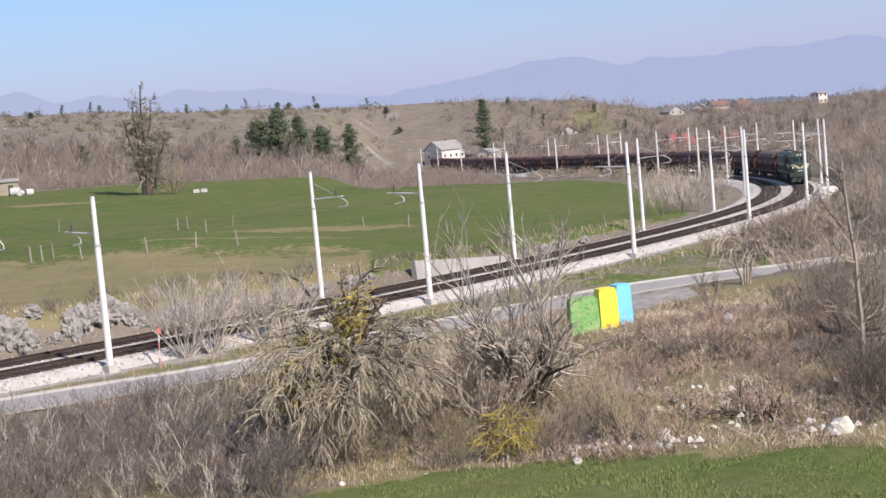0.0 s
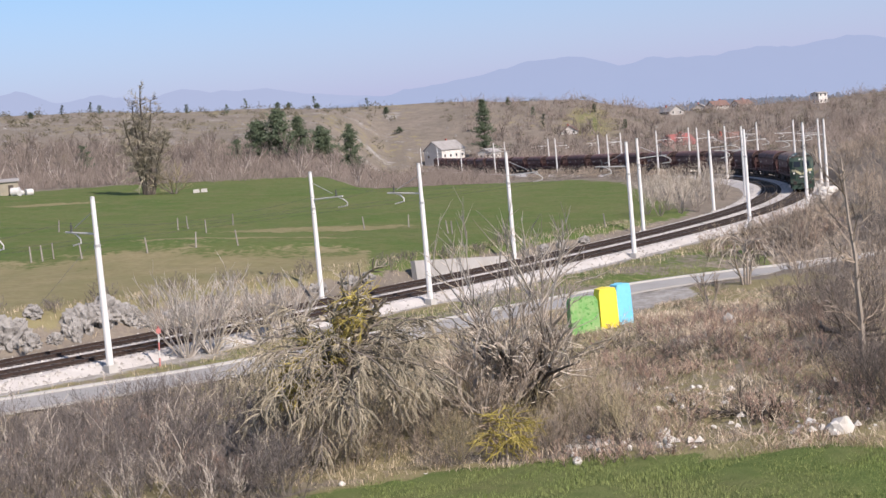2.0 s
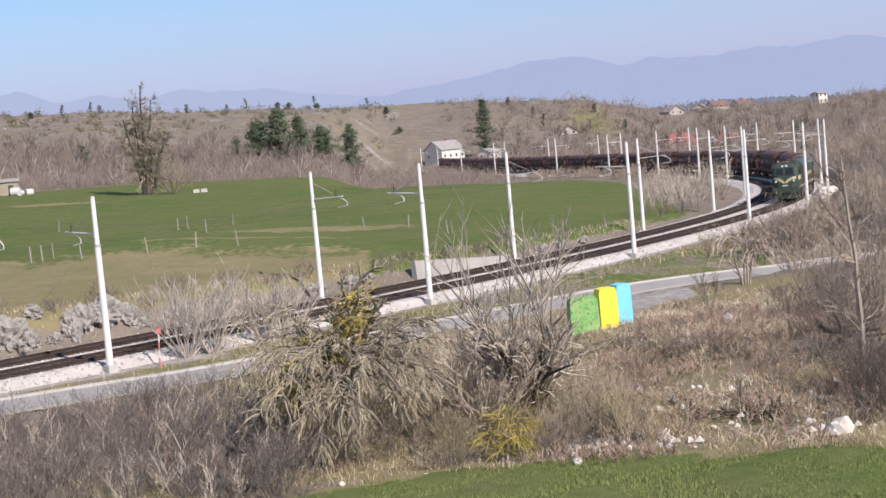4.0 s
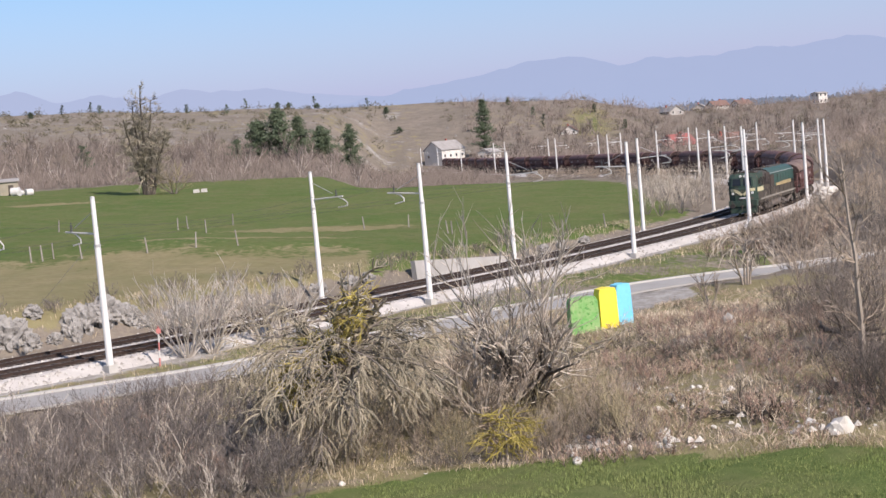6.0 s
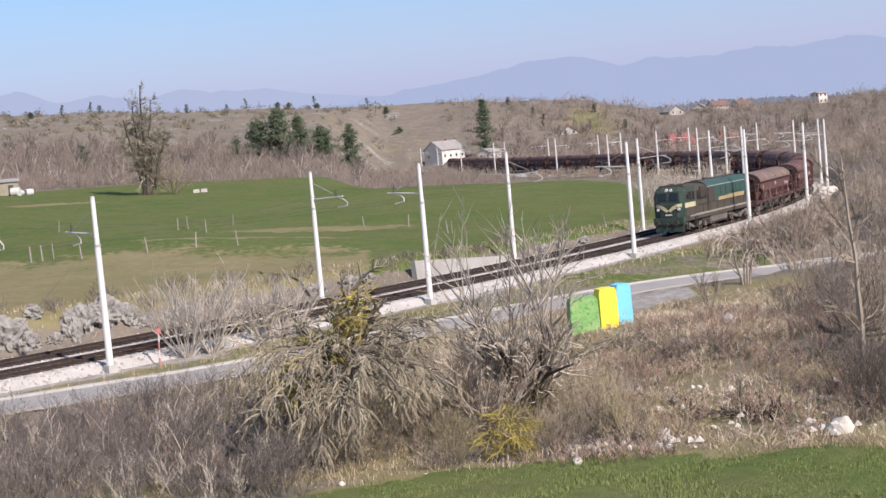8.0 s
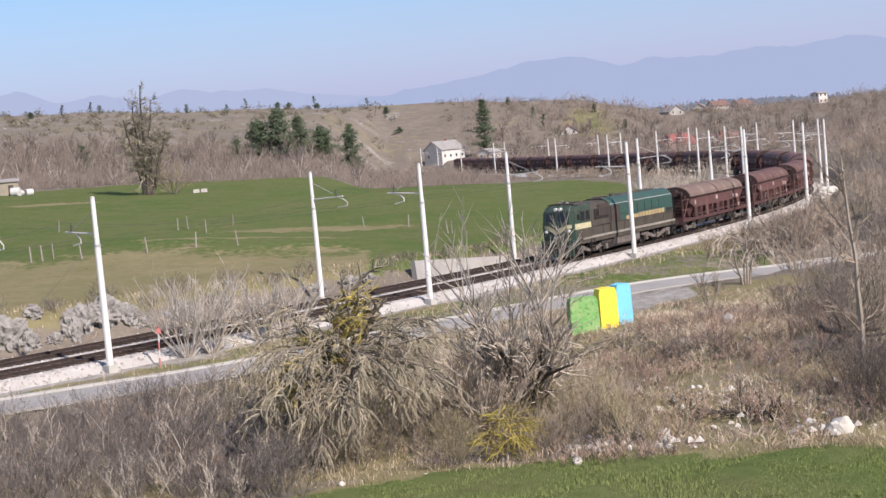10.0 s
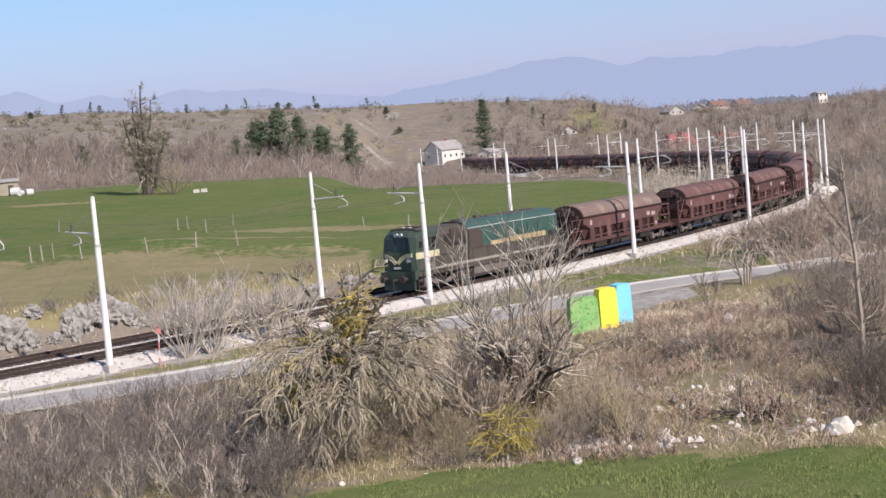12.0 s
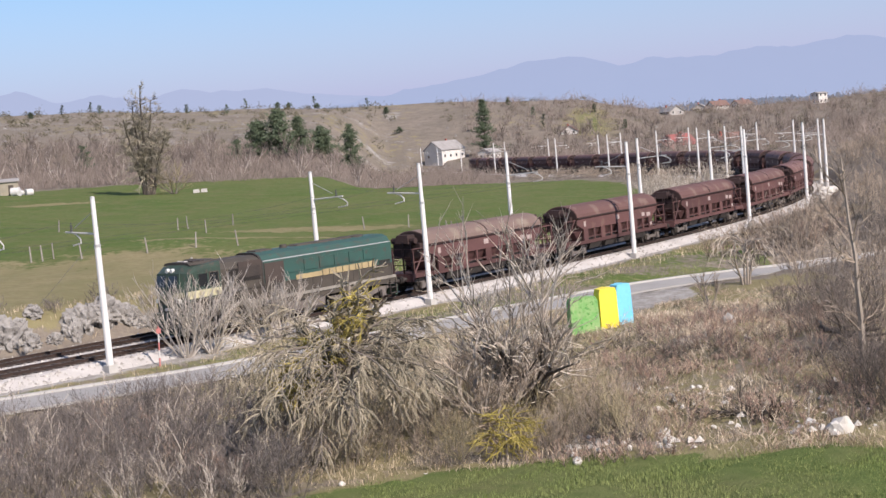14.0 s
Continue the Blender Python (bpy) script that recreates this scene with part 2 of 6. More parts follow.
def on_apron(x, y):
    """The pale gravelled lay-by beside the lane."""
    a = across_road(x, y) + 0.5 * wave(x, y, 1.5, 33)
    return (x > 9.2) & (x < 15.6) & (a < -1.4) & (a > -10.5 - 0.25 * (12.0 - x))


def cover(x, y, s, off, dist):
    """Green, scrub and stone shares of the ground."""
    d = np.hypot(x, y)
    q = x / np.maximum(y, 1)
    inside = off > 0
    green = np.zeros_like(x)
    scrub = np.zeros_like(x)
    stone = np.zeros_like(x)
    # meadow: dry by the cutting, a dry swell, green beyond
    dry_edge = 115.5 + 3 * wave(x, y, 9, 4) + np.where(x > -6, -16, 0) + np.clip((x + 30) * -0.1, 0, 4)
    g_in = 0.16 + 0.78 * smooth(y, dry_edge - 9, dry_edge + 8)
    swell = np.exp(-((x + 18) / 9) ** 2 - ((y - 127) / 3.6) ** 2) + np.exp(-((x + 12) / 9) ** 2 - ((y - 145) / 2.6) ** 2) + 0.8 * np.exp(-((x + 58) / 7) ** 2 - ((y - 214) / 3.0) ** 2)
    g_in = np.clip(g_in - 1.5 * swell, 0, 1)
    far_edge = 285 + 14 * wave(x, y, 30, 5) - np.clip(x - 5, 0, 60) * 2.2
    sc_in = smooth(d, far_edge, far_edge + 14)
    sc_in = np.maximum(sc_in, smooth(x, 24, 30) * smooth(8 - np.abs(off - 8) * 0.4, 1, 5))
    sc_in = np.maximum(sc_in, 1 - smooth(off, 6.4, 8.0))
    # hill slopes: thin dry turf with stone
    hill = smooth(d, 360, 470)
    sc_in = np.where(d > 320, 0.76 + 0.20 * wave(x, y, 25, 6) - 0.06 * hill, sc_in)
    stone_in = np.clip(0.42 * hill * (0.6 + 0.9 * wave(x, y, 11, 7)), 0, 0.55)
    patch = np.exp(-((q - 0.113) / 0.018) ** 2 - ((d - 665) / 45) ** 2) * 0.6
    g_in = np.where(d > 270, g_in * (1 - smooth(d, 285, 320)) + patch, g_in)
    sc_in = sc_in - patch
    # outside the bend
    ry = road_y(x)
    strip = (y > ry + 1.8) & (off < -5.2) & (x < 24) & (y < 130)
    g_out = np.where(strip, 0.52 + 0.22 * wave(x, y, 3, 8) + 0.2 * smooth(x, 2, 10) * (off < -8.6), 0.0)
    fore = 1 - smooth(y - np.interp(x, *FORE) - 0.4 * wave(x, y, 2, 9), -0.3, 0.5)
    g_out = np.maximum(g_out, fore)
    bank = np.exp(-((x - 8) / 4) ** 2 - ((y - 58) / 6) ** 2) * 0.62 * (0.7 + 0.5 * wave(x, y, 2.5, 14))
    g_out = np.maximum(g_out, bank)
    sc_out = np.where(strip, 0.42 + 0.25 * wave(x, y, 4, 13), np.where((x > 2) & (y < 90), 0.40, 0.56) + 0.3 * wave(x, y, 4, 10)) * (1 - fore)
    sc_out = np.where((x > 24) & (off < 0), 0.78 + 0.2 * wave(x, y, 14, 11), sc_out)
    apron = on_apron(x, y)
    far_out = d > 260
    g_out = np.where(far_out, patch, g_out)
    sc_out = np.where(far_out, 0.80 + 0.20 * wave(x, y, 25, 6) - patch, sc_out)
    green = np.where(inside, g_in, g_out)
    scrub = np.where(inside, sc_in, sc_out)
    stone = np.where(inside, stone_in, 0.15 + 0.2 * wave(x, y, 3, 12) * (y > 44))
    stone = np.where(~inside & (fore > 0.3), 0, stone)
    stone = np.where(apron & ~inside, 1.0, stone)
    near_line = (1 - smooth(np.abs(off), 4.8, 6.2)) * (s < 540)
    stone = np.maximum(stone, np.where(dist < 12, near_line, 0))
    return np.clip(np.stack([green, scrub, stone, np.ones_like(x)], -1), 0, 1)


gx = graded(-70, 80, 1.1, -3800, 3800, 1.13)
gy = graded(24, 300, 1.0, -1500, 4600, 1.05)
GX, GY = np.meshgrid(gx, gy)
info = along(GX.ravel(), GY.ravel())
GZ = terrain(GX.ravel(), GY.ravel(), info)
jit = np.random.default_rng(3).normal(0, 0.05, GZ.shape) * np.where(np.abs(info[1]) > 6, 1, 0.0)
gv = np.stack([GX.ravel(), GY.ravel(), GZ + jit], -1)
ny_, nx_ = GX.shape
ii = (np.arange(ny_ - 1)[:, None] * nx_ + np.arange(nx_ - 1)[None]).ravel()
gf = np.stack([ii, ii + 1, ii + nx_ + 1, ii + nx_], -1)
ground = mesh_object("ground", gv.tolist(), gf.tolist(), ground_material(), flat=False)
ca = ground.data.color_attributes.new("cover", "FLOAT_COLOR", "POINT")
ca.data.foreach_set("color", cover(GX.ravel(), GY.ravel(), *info).astype(np.float32).ravel())
tagged(ground, "rolling ground of green meadow, dry grass and brown scrub", "ground", kind="structure")


def ground_z(x, y):
    return float(terrain(np.array([x]), np.array([y]))[0])


def far_ridge(name, dist, q0, q1, heights, seed, haze, label, air):
    """A long wooded mountain with a rugged skyline."""
    nq, nd = 160, 14
    v = []
    for j in range(nd):
        f = j / (nd - 1)
        for i in range(nq):
            q = q0 + (q1 - q0) * i / (nq - 1)
            h = float(np.interp(q, [a for a, _ in heights], [b for _, b in heights])) * dist
            h *= 1 + 0.05 * noise.fractal(Vector((q * 40, seed, 0)), 1.0, 2.0, 4)
            ridge = h * math.sin(min(f / 0.7, 1) * math.pi / 2) * (1 - max(0, f - 0.7))
            yy = dist - 500 + 600 * f
            z = CAM_Z + ridge - 40 * (1 - f) + 30 * noise.fractal(Vector((q * 25, f * 4, seed)), 1.0, 2.0, 4) * min(1, (1 - abs(2 * f - 1)) * 2) * 0.5
            v.append((q * yy, yy, z))
    fs = [(j * nq + i, j * nq + i + 1, (j + 1) * nq + i + 1, (j + 1) * nq + i) for j in range(nd - 1) for i in range(nq - 1)]
    # dark woods, mostly covered by a glowing blue that stands for haze
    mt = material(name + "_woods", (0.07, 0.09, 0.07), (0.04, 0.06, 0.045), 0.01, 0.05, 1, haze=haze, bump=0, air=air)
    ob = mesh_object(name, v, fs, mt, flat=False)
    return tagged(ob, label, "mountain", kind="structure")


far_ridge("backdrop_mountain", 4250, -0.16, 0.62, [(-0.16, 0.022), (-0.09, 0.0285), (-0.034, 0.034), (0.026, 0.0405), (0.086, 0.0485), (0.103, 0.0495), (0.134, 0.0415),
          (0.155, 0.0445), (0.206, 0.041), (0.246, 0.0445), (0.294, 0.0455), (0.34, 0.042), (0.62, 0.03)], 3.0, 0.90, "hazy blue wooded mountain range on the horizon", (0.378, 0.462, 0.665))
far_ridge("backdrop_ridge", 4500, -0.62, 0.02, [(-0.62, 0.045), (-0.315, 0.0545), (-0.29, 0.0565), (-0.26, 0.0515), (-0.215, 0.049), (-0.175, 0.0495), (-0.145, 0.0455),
          (-0.115, 0.046), (-0.09, 0.042), (-0.06, 0.036), (0.02, 0.03)], 8.0, 0.95, "faint ridge in painted blue haze far behind the hills", (0.392, 0.466, 0.650))


def wooded_rise():
    """A low rise behind the village, its skyline ragged with tree tops."""
    g = random.Random(61)
    v, f = [], []
    for j in range(3):
        for i in range(420):
            q = 0.10 + 0.5 * i / 419
            yy = 1180 + 90 * j + 30 * wave(q * 300, j * 10.0, 9.0, 2.0)
            h = float(np.interp(q, [0.10, 0.15, 0.19, 0.24, 0.31, 0.6], [0.002, 0.0055, 0.0085, 0.0065, 0.0035, 0.012])) * (0.82 + 0.09 * j)
            v += [(q * yy, yy, -40.0), (q * yy, yy - 12, CAM_Z + h * yy + g.uniform(-2.4, 1.6) + 2.0 * noise.noise(Vector((q * 160, j, 0))))]
    for j in range(3):
        for i in range(419):
            k = (j * 420 + i) * 2
            f.append((k, k + 2, k + 3, k + 1))
    # the rise's haze is a bluish glow put into its material
    mt = material("hazed_wood_slope", (0.055, 0.07, 0.05), (0.03, 0.042, 0.032), 0.05, 0.3, 1, haze=0.55, bump=0, air=(0.30, 0.36, 0.50))
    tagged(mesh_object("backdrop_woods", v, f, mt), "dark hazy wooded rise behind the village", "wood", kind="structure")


wooded_rise()


# ---- railway ----
def sweep(name, profile, s0, s1, step, mats, off=0.0, parent=None, index=None, flat=True):
    """A cross-section of (sideways, up) points drawn along the line."""
    n = int((s1 - s0) / step) + 1
    v, f, mi, p = [], [], [], len(profile)
    for i in range(n):
        s = s0 + (s1 - s0) * i / (n - 1)
        for o, z in profile:
            x, y, g, h = line(s, off + o)
            v.append((x, y, g + z))
    for i in range(n - 1):
        for k in range(p - 1):
            f.append((i * p + k, i * p + k + 1, (i + 1) * p + k + 1, (i + 1) * p + k))
            mi.append(index[k] if index else 0)
    return mesh_object(name, v, f, mats, parent, mi, flat)


bed = sweep("ballast_bed", [(5.9, -0.62), (4.2, -0.16), (3.35, -0.15), (3.3, -0.13), (0.7, -0.13), (0.65, -0.15), (-0.65, -0.15), (-0.7, -0.13), (-3.3, -0.13), (-3.35, -0.15), (-4.0, -0.15), (-5.2, -0.75), (-6.3, -1.15)],
            S0 + 1, 552, 1.5, [M["ballast"], M["track_bed"]], index=[0, 0, 0, 1, 0, 0, 0, 1, 0, 0, 0, 0])
tagged(bed, "pale crushed-stone ballast bed under the double track", "ballast", kind="structure")


def stones_on_bed():
    """Loose ballast stones on the shoulders."""
    rnd, v, f = random.Random(5), [], []
    for _ in range(5200):
        s = 2 + 150 * rnd.random() ** 1.4
        o = rnd.choice([-1, -1, -1, 0, 1])
        off = {-1: rnd.uniform(-6.2, -3.5), 0: rnd.uniform(-0.6, 0.6), 1: rnd.uniform(3.4, 5.2)}[o]
        x, y, g, h = line(s, off)
        z = g + (np.interp(off, [-6.3, -5.2, -4.0, 4.2, 5.9], [-1.15, -0.75, -0.15, -0.16, -0.62]))
        r, k = rnd.uniform(0.05, 0.13), len(v)
        a = rnd.uniform(0, 3)
        for dx, dy, dz in ((1, 0, 0), (0, 1, 0), (-1, 0, 0), (0, -1, 0), (0.1, 0.1, 0.9)):
            v.append((x + r * (dx * math.cos(a) - dy * math.sin(a)) * rnd.uniform(0.8, 1.2), y + r * (dx * math.sin(a) + dy * math.cos(a)), z + r * dz))
        f += [(k, k + 1, k + 4), (k + 1, k + 2, k + 4), (k + 2, k + 3, k + 4), (k + 3, k, k + 4)]
    mt = material("ballast_lumps", (0.55, 0.52, 0.48), (0.38, 0.35, 0.31), 2, 9, random_tint=0.35, island=True)
    tagged(mesh_object("ballast_stones", v, f, mt), "loose pale ballast stones on the shoulders", "gravel", kind="stuff")


stones_on_bed()


def box(bm, c, size, rz=0.0, taper=1.0):
    """A box round c; taper narrows its top."""
    m = Matrix.Translation(c) @ Matrix.Rotation(rz, 4, "Z")
    vs = []
    for z, k in ((-0.5, 1.0), (0.5, taper)):
        for x, y in ((-0.5, -0.5), (0.5, -0.5), (0.5, 0.5), (-0.5, 0.5)):
            vs.append(bm.verts.new(m @ Vector((x * size[0] * k, y * size[1] * k, z * size[2]))))
    for f in ((3, 2, 1, 0), (4, 5, 6, 7), (0, 1, 5, 4), (1, 2, 6, 5), (2, 3, 7, 6), (3, 0, 4, 7)):
        bm.faces.new([vs[i] for i in f])
    return vs


def tube(bm, p0, p1, r0, r1=None, seg=8, caps=True):
    p0, p1 = Vector(p0), Vector(p1)
    r1 = r0 if r1 is None else r1
    q = (p1 - p0).to_track_quat("Z", "Y").to_matrix()
    rings = []
    for p, r in ((p0, r0), (p1, r1)):
        rings.append([bm.verts.new(p + q @ Vector((math.cos(a) * r, math.sin(a) * r, 0))) for a in [2 * math.pi * i / seg for i in range(seg)]])
    for i in range(seg):
        j = (i + 1) % seg
        bm.faces.new((rings[0][i], rings[0][j], rings[1][j], rings[1][i]))
    if caps:
        bm.faces.new(rings[0][::-1])
        bm.faces.new(rings[1])


def prism(bm, profile, x0, x1, profile1=None):
    """A closed (y, z) outline drawn from x0 to x1."""
    a = [bm.verts.new((x0, y, z)) for y, z in profile]
    b = [bm.verts.new((x1, y, z)) for y, z in (profile1 or profile)]
    n = len(a)
    for i in range(n):
        j = (i + 1) % n
        bm.faces.new((a[i], a[j], b[j], b[i]))
    bm.faces.new(a[::-1])
    bm.faces.new(b)


def part(name, bm, mat, parent, label="", bevel=0.0, flat=True):
    """One mesh object under a thing or a part."""
    if bevel:
        bmesh.ops.bevel(bm, geom=[e for e in bm.edges if e.calc_face_angle(0) > 0.5], offset=bevel, segments=2, affect="EDGES")
    bmesh.ops.recalc_face_normals(bm, faces=bm.faces)
    me = bpy.data.meshes.new(name)
    bm.to_mesh(me)
    bm.free()
    for m in (mat if isinstance(mat, (list, tuple)) else [mat]):
        me.materials.append(m)
    if not flat:
        for p in me.polygons:
            p.use_smooth = True
    ob = new(name, me)
    if parent:
        ob.parent = parent
    return tagged(ob, label)


def thing(name, label, category, m=None, group="", kind=""):
    ob = new(name)
    ob.empty_display_size = 0.3
    if m is not None:
        ob.matrix_world = m
    return tagged(ob, label, category, group, kind)


RAIL = [(-0.07, -0.12), (-0.02, -0.09), (-0.02, 0.0), (-0.036, 0.01), (-0.036, 0.055), (0.036, 0.055), (0.036, 0.01), (0.02, 0.0), (0.02, -0.09), (0.07, -0.12)]
SLEEPER = bpy.data.meshes.new("sleeper")
_bm = bmesh.new()
box(_bm, (0, 0, 0), (0.26, 2.5, 0.13), taper=0.94)
_bm.to_mesh(SLEEPER), _bm.free()
SLEEPER.materials.append(M["sleeper"])


def railway(off):
    tr = thing("railway_track", "single line of worn rails on dark sleepers in ballast", "railway track", group="tracks of the double line", kind="structure")
    for o in (-0.755, 0.755):
        sweep("rail", RAIL, S0 + 1, 552, 1.5, [M["rail"], M["rail_top"]], off + o, tr, [0, 0, 0, 0, 1, 0, 0, 0, 0])
    v, f = [], []
    s = S0 + 2
    while s < 420:
        x, y, g, h = line(s, off)
        if 10 < s < 104:
            ob = new("sleeper", SLEEPER)
            ob.parent = tr
            ob.matrix_basis = pose(x, y, g - 0.15, 0, 0, math.degrees(h))
        else:
            k, c, sn = len(v), math.cos(h), math.sin(h)
            for z in (-0.2, -0.085):
                for a, b in ((-0.13, -1.25), (0.13, -1.25), (0.13, 1.25), (-0.13, 1.25)):
                    v.append((x + a * c - b * sn, y + a * sn + b * c, g + z))
            f += [(k + 4, k + 5, k + 6, k + 7), (k, k + 1, k + 5, k + 4), (k + 1, k + 2, k + 6, k + 5), (k + 2, k + 3, k + 7, k + 6), (k + 3, k, k + 4, k + 7)]
        s += 0.62
    tagged(mesh_object("sleepers", v, f, M["sleeper"], tr), kind="stuff")


railway(NEAR)
railway(FAR)


def mast(side):
    """A tapered concrete mast with a bracket over its track; side +1 reaches to its own right."""
    t = thing("catenary_mast", "white tapered concrete catenary mast with a steel bracket beside the track", "mast", group="masts along the line")
    bm = bmesh.new()
    tube(bm, (0, 0, -0.9), (0, 0, 6.0), 0.185, 0.155, 12)
    tube(bm, (0, 0, 6.0), (0, 0, 8.5), 0.135, 0.115, 12)
    part("pole", bm, M["mast"], t, flat=True)
    bm = bmesh.new()
    tube(bm, (0, 0, 5.94), (0, 0, 6.08), 0.175, 0.175, 12)
    part("collar", bm, M["steel"], t, "steel collar")
    bm = bmesh.new()
    tube(bm, (0, 0, 8.44), (0, 0, 8.54), 0.13, 0.10, 12)
    part("cap", bm, M["steel"], t, "steel cap")
    k = side
    bm = bmesh.new()
    tube(bm, (0, 0.1 * k, 6.62), (0, 2.9 * k, 6.75), 0.055, 0.05, 6)
    part("bracket_arm", bm, M["arm"], t, "galvanised steel arm")
    bm = bmesh.new()
    tube(bm, (0, 0.12 * k, 7.75), (0, 2.0 * k, 6.95), 0.02, 0.02, 5)
    part("stay_rod", bm, M["steel"], t, "thin steel rod")
    bm = bmesh.new()
    for z in (6.78, 6.9, 7.02):
        tube(bm, (0, 2.3 * k, z), (0, 2.3 * k, z + 0.07), 0.09, 0.05, 8)
    tube(bm, (0, 2.3 * k, 6.7), (0, 2.3 * k, 7.25), 0.03, 0.03, 6)
    part("insulator", bm, M["wire"], t, "dark ribbed insulator")
    bm = bmesh.new()
    pts = [(0, 2.45 * k, 6.72), (0, 3.0 * k, 6.52), (0, 3.3 * k, 6.3), (0, 3.25 * k, 6.1), (0, 2.4 * k, 6.0)] if side < 0 else [(0, 2.4, 6.74), (0, 1.85, 6.6), (0, 1.5, 6.38), (0, 1.5, 6.16), (0, 2.3, 6.02)]
    for a, b in zip(pts, pts[1:]):
        tube(bm, a, b, 0.04, 0.04, 5)
    part("steady_arm", bm, M["arm"], t, "curved steel steady arm")
    bm = bmesh.new()
    box(bm, (0, 0, -0.45), (0.6, 0.6, 0.6), taper=0.85)
    part("footing", bm, M["kerb"], t, "concrete footing", bevel=0.03)
    return t


outer_mast, inner_mast = mast(1), mast(-1)
first_outer, first_inner = True, True
OUTER = [-12, 12, 36, 61, 84.6, 106.7, 133, 149, 172.5, 196.5, 235, 275, 290, 330, 380]
INNER = [-12, 10.4, 36, 59, 83, 106, 131, 175.5, 198, 225, 256, 292, 350, 400, 455, 520]
for side, pos, src in ((-4.95, OUTER, outer_mast), (4.95, INNER, inner_mast)):
    for i, s in enumerate(pos):
        x, y, g, h = line(s, side)
        m = pose(x, y, g - 0.05, 0, 0, math.degrees(h))
        if i == 0:
            src.matrix_world = m
        else:
            copy_thing(src, m)


def wires():
    """Contact and carrier wires over both tracks."""
    for track, pos, sd in ((NEAR, OUTER, 1), (FAR, INNER, -1)):
        t = thing("overhead_line", "thin dark overhead contact and carrier wires", "overhead wire", group="wires of the line")
        for nm, z, sag, r in (("contact_wire", 6.0, 0.0, 0.008), ("carrier_wire", 7.2, 0.9, 0.007)):
            bm = bmesh.new()
            for a, b in zip(pos, pos[1:]):
                prev = None
                for i in range(9):
                    u = i / 8
                    x0, y0, g0, _ = line(a, track)
                    x1, y1, g1, _ = line(b, track)
                    p = (x0 + (x1 - x0) * u, y0 + (y1 - y0) * u, g0 + (g1 - g0) * u + z - sag * 4 * u * (1 - u))
                    if prev:
                        tube(bm, prev, p, r, r, 3, False)
                    prev = p
            part(nm, bm, M["wire"], t)


wires()


# ---- road ----
def ribbon(name, pts, width, lift, mat, label, category, thick=0.12):
    v, f = [], []
    n = len(pts)
    for i, (x, y, z) in enumerate(pts):
        a, b = pts[max(i - 1, 0)], pts[min(i + 1, n - 1)]
        t = Vector((b[0] - a[0], b[1] - a[1], 0)).normalized()
        nn = Vector((-t.y, t.x, 0))
        for o, zz in ((-width / 2, -thick), (-width / 2, 0), (width / 2, 0), (width / 2, -thick)):
            v.append((x + nn.x * o, y + nn.y * o, z + lift + zz))
    for i in range(n - 1):
        for k in range(3):
            f.append((i * 4 + k, i * 4 + k + 1, (i + 1) * 4 + k + 1, (i + 1) * 4 + k))
    return tagged(mesh_object(name, v, f, mat), label, category, kind="structure")


def road_points(shift, step=2.0, x0=-58, x1=60):
    out = []
    for x in np.arange(x0, x1, step):
        sl_ = (road_y(x + 2) - road_y(x - 2)) / 4
        k = shift / math.hypot(1, sl_)
        out.append((float(x - sl_ * k), float(road_y(x - 2) + road_y(x) + road_y(x + 2)) / 3 + k, float(road_z(x))))
    return out


ribbon("road", road_points(0.2), 3.5, 0.06, M["asphalt"], "narrow pale grey asphalt lane beside the railway", "road")
ribbon("kerb", road_points(2.15), 0.35, 0.16, M["kerb"], "low pale stone kerb along the lane", "kerb", 0.3)


# ---- train ----
LOCO_L, WAGON_L, N_WAGONS = 18.3, 17.5, 22


def wheelset(parent, x, r, name="wheelset"):
    bm = bmesh.new()
    for y in (-0.75, 0.75):
        s = 1 if y > 0 else -1
        tube(bm, (x, y - 0.06 * s, r + 0.055), (x, y + 0.06 * s, r + 0.055), r, r, 20)
        tube(bm, (x, y - 0.09 * s, r + 0.055), (x, y - 0.06 * s, r + 0.055), r + 0.03, r + 0.03, 20)
        tube(bm, (x, y + 0.06 * s, r + 0.055), (x, y + 0.12 * s, r + 0.055), r * 0.45, r * 0.4, 12)
    tube(bm, (x, -0.75, r + 0.055), (x, 0.75, r + 0.055), 0.08, 0.08, 8)
    return part(name, bm, M["under"], parent)


